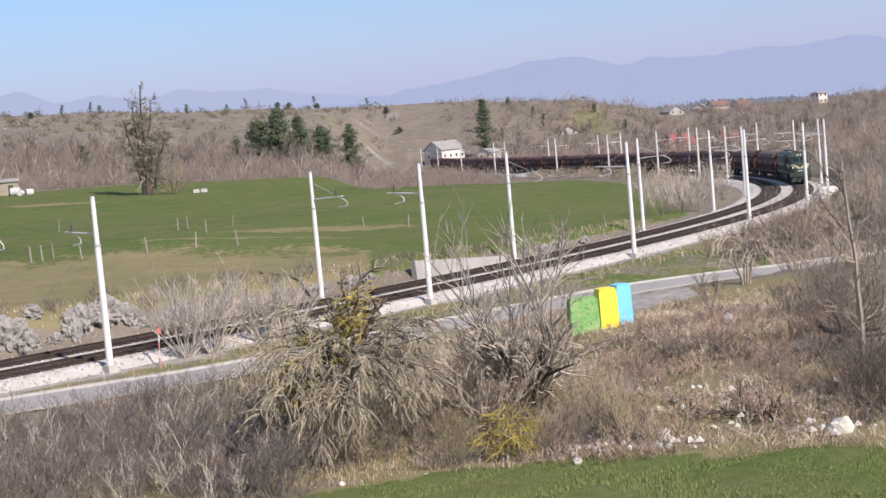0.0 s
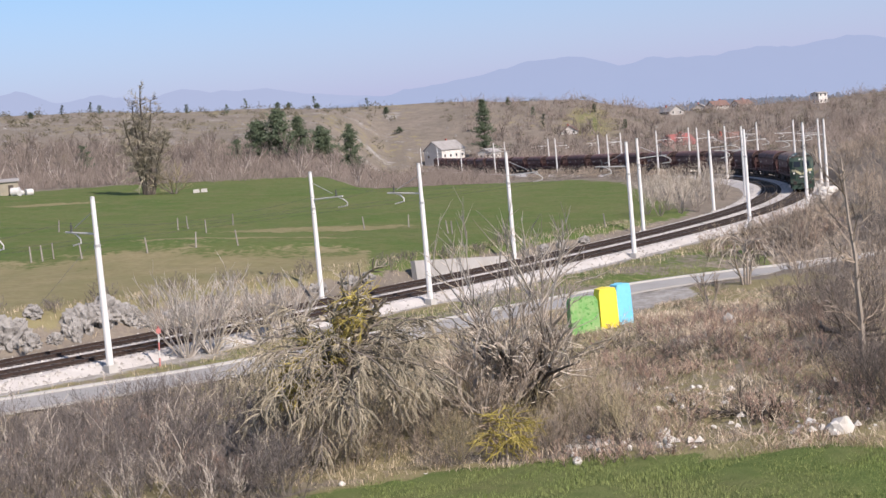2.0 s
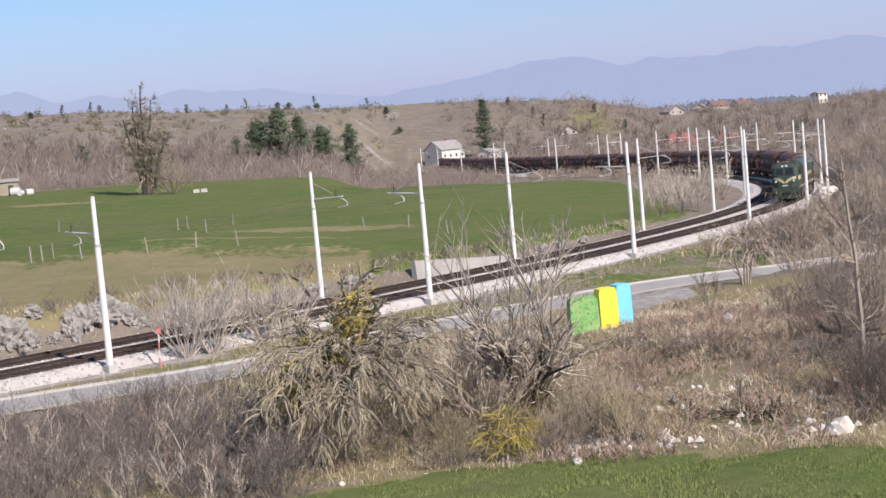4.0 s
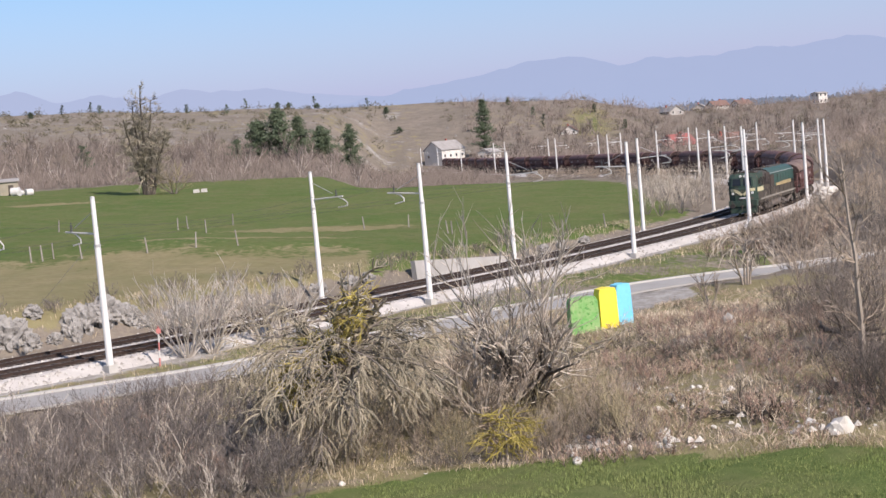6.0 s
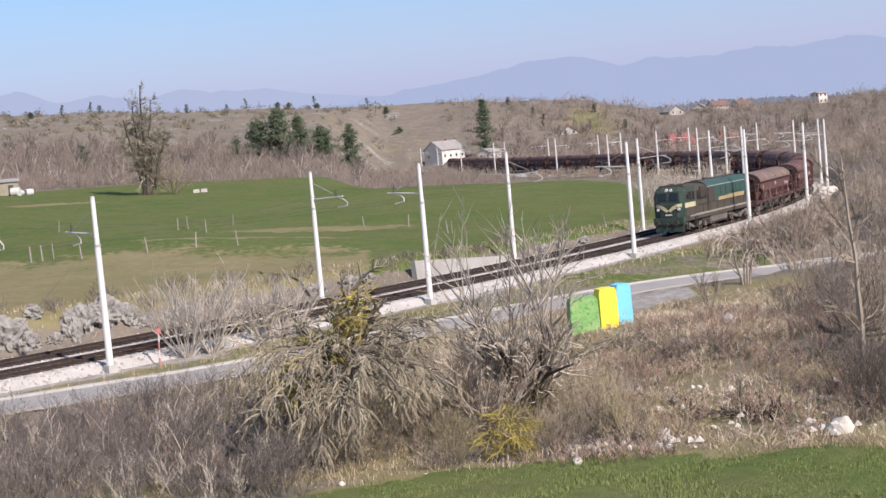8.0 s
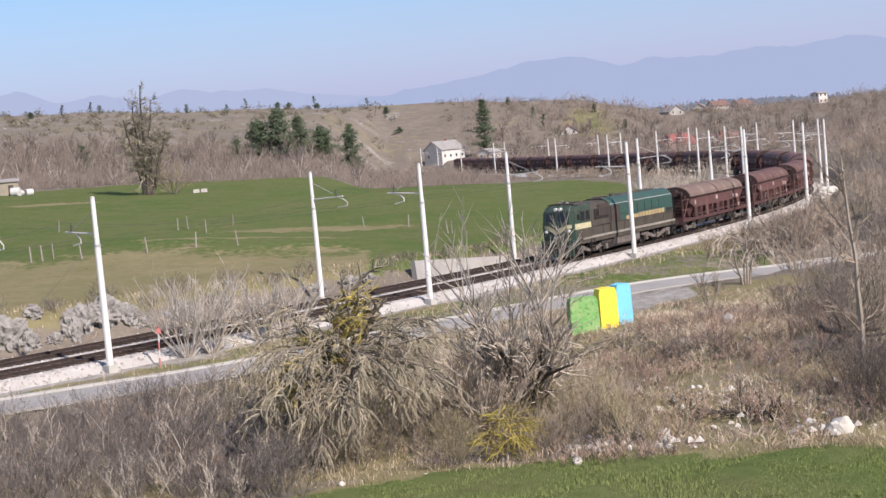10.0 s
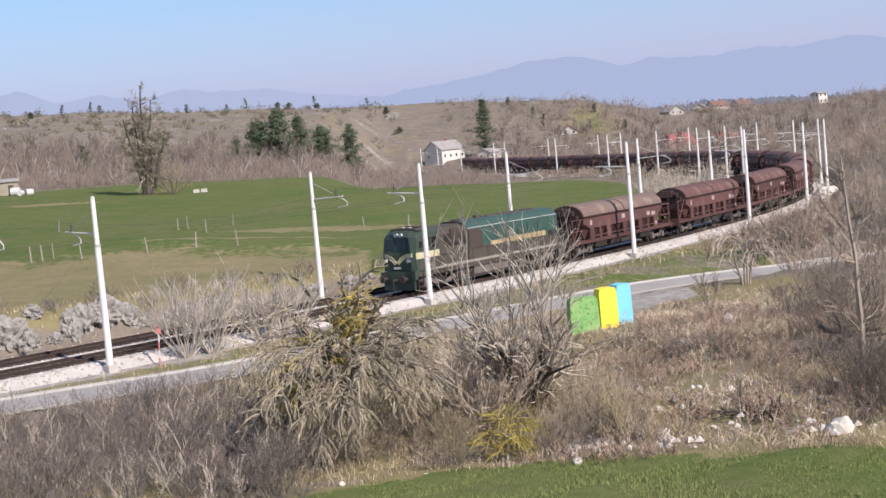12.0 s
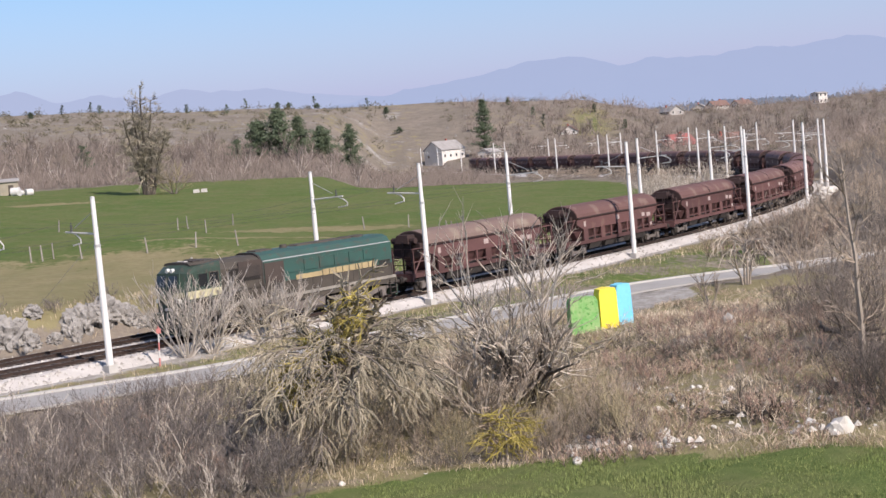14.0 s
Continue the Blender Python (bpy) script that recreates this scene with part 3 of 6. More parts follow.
def bogie(parent, xc, axles, r, frame_mat, half=0.98):
    e = new("bogie")
    e.parent = parent
    e.matrix_basis = pose(xc, 0, 0)
    L = axles[-1] - axles[0]
    bm = bmesh.new()
    for y in (-half, half):
        prism_pts = [(-L / 2 - 0.65, 0.78), (-L / 2 - 0.55, 0.95), (-L / 2 + 0.3, 0.98), (-0.5, 0.62), (0.5, 0.62), (L / 2 - 0.3, 0.98), (L / 2 + 0.55, 0.95), (L / 2 + 0.65, 0.78),
                     (L / 2 - 0.2, 0.70), (0.6, 0.40), (-0.6, 0.40), (-L / 2 + 0.2, 0.70)]
        a = [bm.verts.new((x, y - 0.07, z)) for x, z in prism_pts]
        b = [bm.verts.new((x, y + 0.07, z)) for x, z in prism_pts]
        n = len(a)
        for i in range(n):
            j = (i + 1) % n
            bm.faces.new((a[i], a[j], b[j], b[i]))
        bm.faces.new(a[::-1]), bm.faces.new(b)
    part("bogie_frame", bm, frame_mat, e)
    for x in axles:
        for y in (-half - 0.1, half + 0.1):
            bm = bmesh.new()
            box(bm, (x, y, r + 0.06), (0.36, 0.22, 0.4), taper=0.85)
            tube(bm, (x, y, r + 0.06), (x, y + 0.12 * (1 if y > 0 else -1), r + 0.06), 0.13, 0.11, 8)
            part("axle_box", bm, frame_mat, e)
    for x in axles:
        for dx in (-0.34, 0.34):
            for y in (-half, half):
                bm = bmesh.new()
                tube(bm, (x + dx, y, 0.62), (x + dx, y, 0.98), 0.085, 0.085, 8)
                part("spring", bm, M["under"], e)
    for x in axles:
        wheelset(e, x, r)
    return e


def buffers(parent, x, sgn):
    for y in (-0.88, 0.88):
        bm = bmesh.new()
        tube(bm, (x - 0.5 * sgn, y, 1.06), (x - 0.1 * sgn, y, 1.06), 0.11, 0.11, 10)
        tube(bm, (x - 0.08 * sgn, y, 1.06), (x, y, 1.06), 0.24, 0.22, 14)
        part("buffer", bm, M["under"], parent)
    bm = bmesh.new()
    box(bm, (x - 0.3 * sgn, 0, 1.0), (0.5, 0.1, 0.12))
    tube(bm, (x - 0.1 * sgn, 0, 1.0), (x - 0.08 * sgn, 0, 0.6), 0.04, 0.05, 6)
    part("coupling", bm, M["under"], parent)


M["panel_brown"] = material("maroon_brown_panel", (0.088, 0.068, 0.058), (0.060, 0.048, 0.042), 1.2, 9, 0.6, bump=0.05)
M["chevron"] = material("pale_chevron_paint", (0.60, 0.56, 0.36), (0.46, 0.42, 0.26), 2, 12, 0.6, bump=0.05)
M["sill"] = material("dusty_walkway_edge", (0.36, 0.335, 0.29), (0.22, 0.20, 0.17), 1.5, 9, 0.8, bump=0.1)


def locomotive():
    t = thing("diesel_locomotive", "dark green diesel locomotive with teal hood and yellow stripe", "locomotive")
    # frame and skirt
    bm = bmesh.new()
    box(bm, (0, 0, 1.28), (16.9, 2.7, 0.34))
    part("underframe", bm, M["loco_dark"], t, bevel=0.03)
    bm = bmesh.new()
    for y in (-1.38, 1.38):
        box(bm, (-0.6, y, 1.50), (15.4, 0.07, 0.17))
    part("sill", bm, M["sill"], t, "pale dusty walkway edge")
    # hood behind the cab
    def hood(w, z0, z1, ch):
        return [(-w, z0), (w, z0), (w, z1 - ch), (w - ch * 0.55, z1 - ch * 0.3), (w * 0.45, z1), (-w * 0.45, z1), (-w + ch * 0.55, z1 - ch * 0.3), (-w, z1 - ch)]
    W = 1.33
    bm = bmesh.new()
    prism(bm, hood(W, 1.45, 4.22, 0.55), -8.15, 2.6)
    part("long_hood", bm, M["teal"], t, "teal green engine hood", bevel=0.03)
    bm = bmesh.new()
    prism(bm, hood(W - 0.02, 1.45, 4.12, 0.5), 2.6, 5.75)
    part("equipment_hood", bm, M["loco_dark"], t, "sooty brown hood section", bevel=0.03)
    bm = bmesh.new()
    for y in (-W - 0.012, W + 0.012):
        box(bm, (-2.78, y, 1.96), (10.7, 0.05, 0.82))
    part("lower_band", bm, M["loco_dark"], t, "dark weathered band along the hood")
    bm = bmesh.new()
    for y in (-W - 0.045, W + 0.045):
        box(bm, (-0.95, y, 2.47), (2.1, 0.025, 0.28))
        for i in range(8):
            box(bm, (-2.32 - i * 0.56, y, 2.50), (0.50, 0.025, 0.36))
    part("yellow_stripe", bm, M["yellow"], t, "faded yellow stripe with blocks")
    for y in (-W - 0.03, W + 0.03):
        for x, w in [(-6.2 + i * 1.25, 1.16) for i in range(5)] + [(0.9, 2.2)]:
            bm = bmesh.new()
            box(bm, (x, y, 3.15), (w, 0.04, 0.66))
            part("hood_door", bm, M["teal"], t, bevel=0.01)
    bm = bmesh.new()
    for y in (-W + 0.06, W - 0.06):
        box(bm, (-2.8, y * 1.0, 3.72), (10.6, 0.10, 0.05))
    part("gutter", bm, M["steel"], t, "pale gutter line")
    # grilles
    for y in (-W - 0.02, W + 0.02):
        for n, x, z, w in ((10, 3.95, 2.82, 2.3), (6, -7.45, 2.2, 1.0)):
            bm = bmesh.new()
            for i in range(n):
                box(bm, (x, y, z + i * 0.08), (w, 0.05, 0.038))
            part("grille", bm, M["under"], t, "dark louvred grille")
    bm = bmesh.new()
    prism(bm, hood(W + 0.015, 1.5, 4.235, 0.55), 2.54, 2.68)
    part("hood_joint", bm, M["under"], t, "black gap between the hood sections")
    bm = bmesh.new()
    for y in (-1.405, 1.405):
        box(bm, (6.9, y, 1.88), (2.1, 0.04, 0.66))
    part("cab_skirt", bm, M["loco_dark"], t, "weathered brown lower cab side")
    # roof gear
    bm = bmesh.new()
    box(bm, (-3.0, 0, 4.24), (4.2, 1.0, 0.14), taper=0.9)
    box(bm, (1.6, 0, 4.24), (1.4, 0.9, 0.16), taper=0.85)
    tube(bm, (-0.3, 0, 4.1), (-0.3, 0, 4.42), 0.26, 0.22, 12)
    for x in (-5.4, -6.4):
        tube(bm, (x, 0, 4.18), (x, 0, 4.33), 0.48, 0.45, 16)
    part("roof_gear", bm, M["loco_dark"], t, "sooty exhaust and fans")
    # cab with raked front
    bm = bmesh.new()
    side = [(5.75, 1.45), (8.35, 1.45), (8.42, 2.6), (8.2, 3.72), (7.75, 4.12), (5.75, 4.24)]
    for k in range(1):
        cols = []
        for y, dz, dx in ((-1.40, -0.34, 0.0), (-1.36, -0.1, 0.0), (-0.75, 0.0, 0.10), (0.75, 0.0, 0.10), (1.36, -0.1, 0.0), (1.40, -0.34, 0.0)):
            col = []
            for i, (x, z) in enumerate(side):
                zz = z + (dz if i in (4, 5) else dz * 0.2 if i == 3 else 0)
                col.append(bm.verts.new((x + (dx if i in (1, 2, 3) else 0) - (0.18 if abs(y) > 1.3 and i in (1, 2, 3, 4) else 0), y, zz)))
            cols.append(col)
        for a, b in zip(cols, cols[1:]):
            for i in range(len(side)):
                j = (i + 1) % len(side)
                bm.faces.new((a[i], a[j], b[j], b[i]))
        bm.faces.new(cols[0]), bm.faces.new(cols[-1][::-1])
    part("cab", bm, M["loco_green"], t, "dark green cab", bevel=0.03)
    # front windows
    for y in (-0.52, 0.52):
        bm = bmesh.new()
        a = [(8.50, y - 0.40, 2.98), (8.50, y + 0.40, 2.98), (8.375, y + 0.36, 3.62), (8.375, y - 0.36, 3.62)]
        front = [bm.verts.new((x + 0.03, yy, z)) for x, yy, z in a]
        back = [bm.verts.new((x - 0.10, yy, z)) for x, yy, z in a]
        for i in range(4):
            j = (i + 1) % 4
            bm.faces.new((front[i], front[j], back[j], back[i]))
        bm.faces.new(front), bm.faces.new(back[::-1])
        part("windscreen", bm, M["glass"], t, "dark windscreen pane")
    for y in (-1.405, 1.405):
        for x, w in ((7.05, 0.62), (6.25, 0.56)):
            bm = bmesh.new()
            box(bm, (x, y, 3.22), (w, 0.05, 0.7))
            sw = part("side_window", bm, M["glass"], t, "dark cab side window")
            bm = bmesh.new()
            for dx in (-w / 2 - 0.03, w / 2 + 0.03):
                box(bm, (x + dx, y, 3.22), (0.06, 0.07, 0.82))
            for dz in (-0.38, 0.38):
                box(bm, (x, y, 3.22 + dz), (w, 0.07, 0.06))
            part("window_frame", bm, M["loco_dark"] if x < 7 else M["loco_green"], sw)
    bm = bmesh.new()
    prism(bm, [(-1.22, 4.10), (1.22, 4.10), (1.0, 4.235), (0.4, 4.275), (-0.4, 4.275), (-1.0, 4.235)], 5.6, 7.7)
    part("cab_roof", bm, M["loco_dark"], t, "sooty brown cab roof", bevel=0.02)
    bm = bmesh.new()
    for y in (-1.345, 1.345):
        box(bm, (3.55, y, 3.45), (1.7, 0.04, 0.9))
        box(bm, (1.75, y * 1.012, 2.98), (1.5, 0.05, 1.22))
    part("hood_panel", bm, M["panel_brown"], t, "dull brown hood panel", bevel=0.01)
    bm = bmesh.new()
    a = [(8.505, -1.12, 2.86), (8.505, 1.12, 2.86), (8.335, 1.0, 3.74), (8.335, -1.0, 3.74)]
    fr, bk = [bm.verts.new(p) for p in a], [bm.verts.new((p[0] - 0.08, p[1], p[2])) for p in a]
    for i in range(4):
        j = (i + 1) % 4
        bm.faces.new((fr[i], fr[j], bk[j], bk[i]))
    bm.faces.new(fr), bm.faces.new(bk[::-1])
    part("window_surround", bm, M["loco_green"], t, "grimy green surround of the windscreen")
    for y in (-1.5, 1.5):
        bm = bmesh.new()
        box(bm, (7.75, y, 3.2), (0.06, 0.2, 0.4))
        part("mirror", bm, M["under"], t)
    bm = bmesh.new()
    box(bm, (6.9, 0.75, 4.24), (0.9, 0.5, 0.16), taper=0.85)
    box(bm, (6.4, -0.4, 4.26), (0.6, 0.6, 0.14), taper=0.85)
    part("roof_box", bm, M["under"], t, "dark boxes on the cab roof")
    # lamps
    for y, z, x in ((-0.2, 3.86, 8.18), (0.2, 3.86, 8.18), (-0.95, 2.22, 8.46), (0.95, 2.22, 8.46)):
        bm = bmesh.new()
        tube(bm, (x - 0.1, y, z), (x + 0.09, y, z), 0.13, 0.12, 12)
        part("headlight", bm, M["lamp"], t, "pale round headlight")
    # front chevron stripes and side stripe of the cab
    bm = bmesh.new()
    for s in (-1, 1):
        pts = [(0.16, 1.95), (0.46, 2.20), (0.85, 2.38), (1.2, 2.42), (1.2, 2.68), (0.80, 2.66), (0.32, 2.44), (0.0, 2.12)]
        top = [bm.verts.new((8.545 - 0.30 * max(0, y - 0.75) / 0.6, s * y, z)) for y, z in pts]
        bot = [bm.verts.new((8.40 - 0.30 * max(0, y - 0.75) / 0.6, s * y, z)) for y, z in pts]
        n = len(top)
        for i in range(n):
            j = (i + 1) % n
            bm.faces.new((top[i], top[j], bot[j], bot[i]))
        bm.faces.new(top), bm.faces.new(bot[::-1])
        box(bm, (7.0, s * 1.41, 2.48), (2.4, 0.03, 0.42))
    part("chevron", bm, M["chevron"], t, "pale yellow chevron on the nose")
    bm = bmesh.new()
    box(bm, (8.52, 0, 1.75), (0.03, 0.62, 0.14))
    part("number_plate", bm, M["white_paint"], t, "small white plate")
    # front apron, steps, plough
    bm = bmesh.new()
    prism(bm, [(-1.38, 0.95), (1.38, 0.95), (1.40, 1.52), (-1.40, 1.52)], 8.1, 8.62)
    part("apron", bm, M["loco_green"], t, "green front apron", bevel=0.03)
    for a, b in ((8.25, 8.5), (-8.5, -8.25)):
        bm = bmesh.new()
        prism(bm, [(-1.25, 0.28), (1.25, 0.28), (1.3, 0.95), (-1.3, 0.95)], a, b)
        part("rail_guard", bm, M["loco_green"], t, bevel=0.03)
    for x in (7.85, 5.6, -8.0):
        for y in (-1.36, 1.36):
            for z in (0.45, 0.8, 1.12):
                bm = bmesh.new()
                box(bm, (x, y, z), (0.5, 0.22, 0.05))
                part("step", bm, M["under"], t)
            for dx in (-0.26, 0.26):
                bm = bmesh.new()
                box(bm, (x + dx, y, 0.85), (0.04, 0.1, 0.95))
                part("step_bracket", bm, M["under"], t)
    bm = bmesh.new()
    for y in (-1.37, 1.37):
        for x in np.arange(-8.0, 5.6, 1.7):
            tube(bm, (x, y, 1.5), (x, y, 2.3), 0.018, 0.018, 5)
        tube(bm, (-8.0, y, 2.3), (5.4, y, 2.3), 0.018, 0.018, 5)
    for y in (-1.2, -0.5, 0.5, 1.2):
        tube(bm, (-8.4, y, 1.4), (-8.4, y, 2.5), 0.02, 0.02, 5)
    part("handrail", bm, M["under"], t, "thin dark handrail")
    bm = bmesh.new()
    prism(bm, [(-1.2, 0.55), (-1.0, 0.35), (1.0, 0.35), (1.2, 0.55), (1.25, 1.15), (-1.25, 1.15)], -2.2, 2.0)
    part("fuel_tank", bm, M["bogie"], t, "dusty grey fuel tank", bevel=0.04)
    bm = bmesh.new()
    tube(bm, (2.4, -1.05, 0.85), (4.0, -1.05, 0.85), 0.2, 0.2, 10)
    tube(bm, (2.4, 1.05, 0.85), (4.0, 1.05, 0.85), 0.2, 0.2, 10)
    part("air_tank", bm, M["under"], t)
    bm = bmesh.new()
    for y in (-0.25, 0.3):
        tube(bm, (6.9, y, 4.22), (7.4, y, 4.24), 0.05, 0.09, 8)
    tube(bm, (5.9, -0.9, 4.0), (5.9, -0.9, 4.36), 0.07, 0.07, 8)
    part("horn", bm, M["kerb"], t, "pale air horns")
    bogie(t, 5.3, [-1.95, 0, 1.95], 0.5, M["bogie"], 1.08)
    bogie(t, -5.3, [-1.95, 0, 1.95], 0.5, M["bogie"], 1.08)
    buffers(t, LOCO_L / 2, 1), buffers(t, -LOCO_L / 2, -1)
    return t


def hopper_wagon(roof_paint, label):
    t = thing("hopper_wagon", label, "wagon", group="wagons of the freight train")
    B = 6.35                                   # half length of the body
    half = [(1.36, 3.12), (1.44, 3.02), (1.44, 2.16), (1.30, 2.10), (0.85, 1.32)]
    roof = [(1.50, 3.10), (1.44, 3.38), (1.22, 3.68), (0.86, 3.90), (0.42, 4.02), (0.0, 4.06)]
    bm = bmesh.new()
    prof = [(y, z) for y, z in half] + [(-y, z) for y, z in reversed(half)]
    end = [(y, z) for y, z in half[:2]] + [(1.40, 2.6), (1.2, 2.5), (0.8, 2.45)] + [(-0.8, 2.45), (-1.2, 2.5), (-1.40, 2.6)] + [(-y, z) for y, z in reversed(half[:2])]
    prism(bm, prof, -B + 0.9, B - 0.9)
    prism(bm, end, -B, -B + 0.9, prof)
    prism(bm, prof, B - 0.9, B, end)
    part("body", bm, M["hopper"], t)
    bm = bmesh.new()
    for a, b in ((-B - 0.05, -0.03), (0.03, B + 0.05)):
        prism(bm, roof + [(-y, z) for y, z in reversed(roof[:-1])], a, b)
    part("roof", bm, roof_paint, t, "curved dusty roof halves")
    bm = bmesh.new()
    prism(bm, [(y * 1.006, z + 0.012) for y, z in roof] + [(-y * 1.006, z + 0.012) for y, z in reversed(roof[:-1])], -0.07, 0.07)
    for y in (-1.52, 1.52):
        box(bm, (0, y, 3.10), (2 * B + 0.1, 0.06, 0.10))
    part("roof_seam", bm, M["hopper_dark"], t, "dark roof seam and edge")
    # dark end walls and roof gear
    for s in (-1, 1):
        bm = bmesh.new()
        prism(bm, [(y * 0.97, z - 0.06) for y, z in roof] + [(-y * 0.97, z - 0.06) for y, z in reversed(roof[:-1])], s * (B + 0.04), s * (B + 0.09))
        a = s * (B + 0.05)
        prism(bm, [(1.36, 2.55), (1.36, 3.1), (-1.36, 3.1), (-1.36, 2.55)], a, s * (B - 0.05))
        part("end_wall", bm, M["hopper_dark"], t, "dark brown end wall")
    for s in (-1, 1):
        xe = s * 8.0
        bars = [("railing_post", (xe - s * 0.15, y, 2.1), (0.09, 0.09, 1.7)) for y in (-1.3, -0.45, 0.45, 1.3)]
        bars += [("railing_bar", (xe - s * 0.15, 0, z), (0.06, 2.7, 0.06)) for z in (1.9, 2.45, 2.95)]
        bars += [("railing_bar", (s * 7.2, y, z), (1.7, 0.07, 0.07)) for y in (-1.3, 1.3) for z in (2.1, 2.95)]
        for nm, c, size in bars:
            bm = bmesh.new()
            box(bm, c, size)
            part(nm, bm, M["hopper"], t)
        for y in (-1.3, 1.3):
            bm = bmesh.new()
            tube(bm, (s * 6.5, y, 3.0), (s * 7.85, y, 1.3), 0.05, 0.05, 6)
            part("brace", bm, M["hopper"], t)
        bm = bmesh.new()
        box(bm, (s * 6.95, 0, 3.55), (0.9, 1.2, 0.55), taper=0.8)
        tube(bm, (s * 7.1, -1.0, 3.45), (s * 7.1, 1.0, 3.45), 0.2, 0.2, 10)
        box(bm, (s * 6.75, 0.0, 2.75), (0.35, 2.3, 1.0))
        part("roof_opening_gear", bm, M["hopper_dark"], t, "dark roof-opening gear over the platform")
        bm = bmesh.new()
        for y in (-0.35, 0.35):
            box(bm, (s * 7.95, y + 0.9, 2.3), (0.05, 0.05, 2.3))
        for z in np.arange(1.3, 3.4, 0.3):
            box(bm, (s * 7.95, 0.9, z), (0.04, 0.7, 0.04))
        part("ladder", bm, M["hopper_dark"], t)
    # frame, ribs and chutes
    bm = bmesh.new()
    for y in (-1.36, 1.36):
        box(bm, (0, y, 1.20), (16.3, 0.12, 0.26))
    for y in (-1.41, 1.41):
        box(bm, (0, y, 1.56), (10.6, 0.05, 0.09))
    box(bm, (0, 0, 1.15), (16.3, 0.7, 0.34))
    for s in (-1, 1):
        box(bm, (s * 8.1, 0, 1.1), (0.16, 2.8, 0.42))
        box(bm, (s * 7.2, 0, 1.34), (1.9, 2.75, 0.06))
    part("underframe", bm, M["hopper"], t)
    for i in range(9):
        x = -5.2 + i * 10.4 / 8
        for y in (-1.40, 1.40):
            bm = bmesh.new()
            box(bm, (x, y, 1.75), (0.16 if i % 2 else 0.62, 0.10, 0.86))
            part("rib", bm, M["hopper"], t)
    for i in range(4):
        bm = bmesh.new()
        x = -3.6 + i * 2.4
        for s in (-1, 1):
            a = [(x - 0.95, s * 0.7, 1.75), (x + 0.95, s * 0.7, 1.75), (x + 0.8, s * 1.30, 1.28), (x - 0.8, s * 1.30, 1.28)]
            b = [(p[0], p[1] - s * 0.12, p[2] - 0.12) for p in a]
            va, vb = [bm.verts.new(p) for p in a], [bm.verts.new(p) for p in b]
            for k in range(4):
                j = (k + 1) % 4
                bm.faces.new((va[k], va[j], vb[j], vb[k]))
            bm.faces.new(va), bm.faces.new(vb[::-1])
        box(bm, (x, 0, 0.85), (1.5, 2.2, 0.5), taper=1.25)
        part("discharge_chute", bm, M["under"], t, "dark discharge chute")
    for y in (-1.45, 1.45):
        for x, z, w, h in ((-4.9, 2.42, 0.6, 0.3), (-4.0, 2.48, 0.5, 0.3), (0.2, 2.66, 0.5, 0.34), (5.3, 2.6, 0.28, 0.4), (-5.25, 1.62, 0.3, 0.26)):
            bm = bmesh.new()
            box(bm, (x, y, z), (w, 0.02, h))
            part("marking", bm, M["marking"], t, "small faded white marking")
    for x in (-2.2, 2.2):
        bm = bmesh.new()
        tube(bm, (x, -0.9, 0.75), (x, 0.9, 0.75), 0.22, 0.22, 10)
        part("air_tank", bm, M["under"], t)
    for y in (-1.3, 1.3):
        bm = bmesh.new()
        box(bm, (0.0, y, 0.8), (1.2, 0.2, 0.3))
        part("valve_box", bm, M["under"], t)
    bogie(t, 6.0, [-0.9, 0.9], 0.46, M["bogie"]), bogie(t, -6.0, [-0.9, 0.9], 0.46, M["bogie"])
    buffers(t, WAGON_L / 2, 1), buffers(t, -WAGON_L / 2, -1)
    return t


M["lamp"] = material("pale_lamp_glass", (0.75, 0.75, 0.70), (0.6, 0.6, 0.56), 2, 8, 0.2, bump=0)
M["marking"] = material("faded_white_marking", (0.50, 0.42, 0.39), (0.30, 0.22, 0.20), 3, 14, 0.8, bump=0)
loco = locomotive()
M["hopper_tan"] = material("dust_covered_wagon_roof", (0.215, 0.158, 0.132), (0.165, 0.112, 0.098), 0.4, 6, 0.75, bump=0.1, third=(0.24, 0.19, 0.15))
wagons = [hopper_wagon(M["hopper_tan"], "rust-brown bogie hopper wagon with a tan dust-covered roof"),
          hopper_wagon(M["hopper_roof"], "rust-brown bogie hopper wagon with a curved red-brown roof")]
for i in range(N_WAGONS - 2):
    wagons.append(copy_thing(wagons[1], pose(0, 0, 0)))


def nose_at(t):
    """Metres along the line of the train's front buffers."""
    return 146.0 - 9.2 * t


def on_line(s, base):
    """A vehicle whose middle is s metres along, on bogies base apart; it runs towards smaller s."""
    x0, y0, g0, _ = line(s - base / 2, NEAR)
    x1, y1, g1, _ = line(s + base / 2, NEAR)
    d = Vector((x0 - x1, y0 - y1, g0 - g1))
    h, p = math.atan2(d.y, d.x), math.asin(d.z / d.length)
    return Matrix.Translation(((x0 + x1) / 2, (y0 + y1) / 2, (g0 + g1) / 2)) @ Matrix.Rotation(h, 4, "Z") @ Matrix.Rotation(-p, 4, "Y")


def motions():
    times = [i * 0.5 for i in range(29)]
    walk(loco, [(t, on_line(nose_at(t) + LOCO_L / 2, 10.6)) for t in times])
    for i, w in enumerate(wagons):
        mid = LOCO_L + WAGON_L * (i + 0.5)
        walk(w, [(t, on_line(nose_at(t) + mid, 12.0)) for t in times])


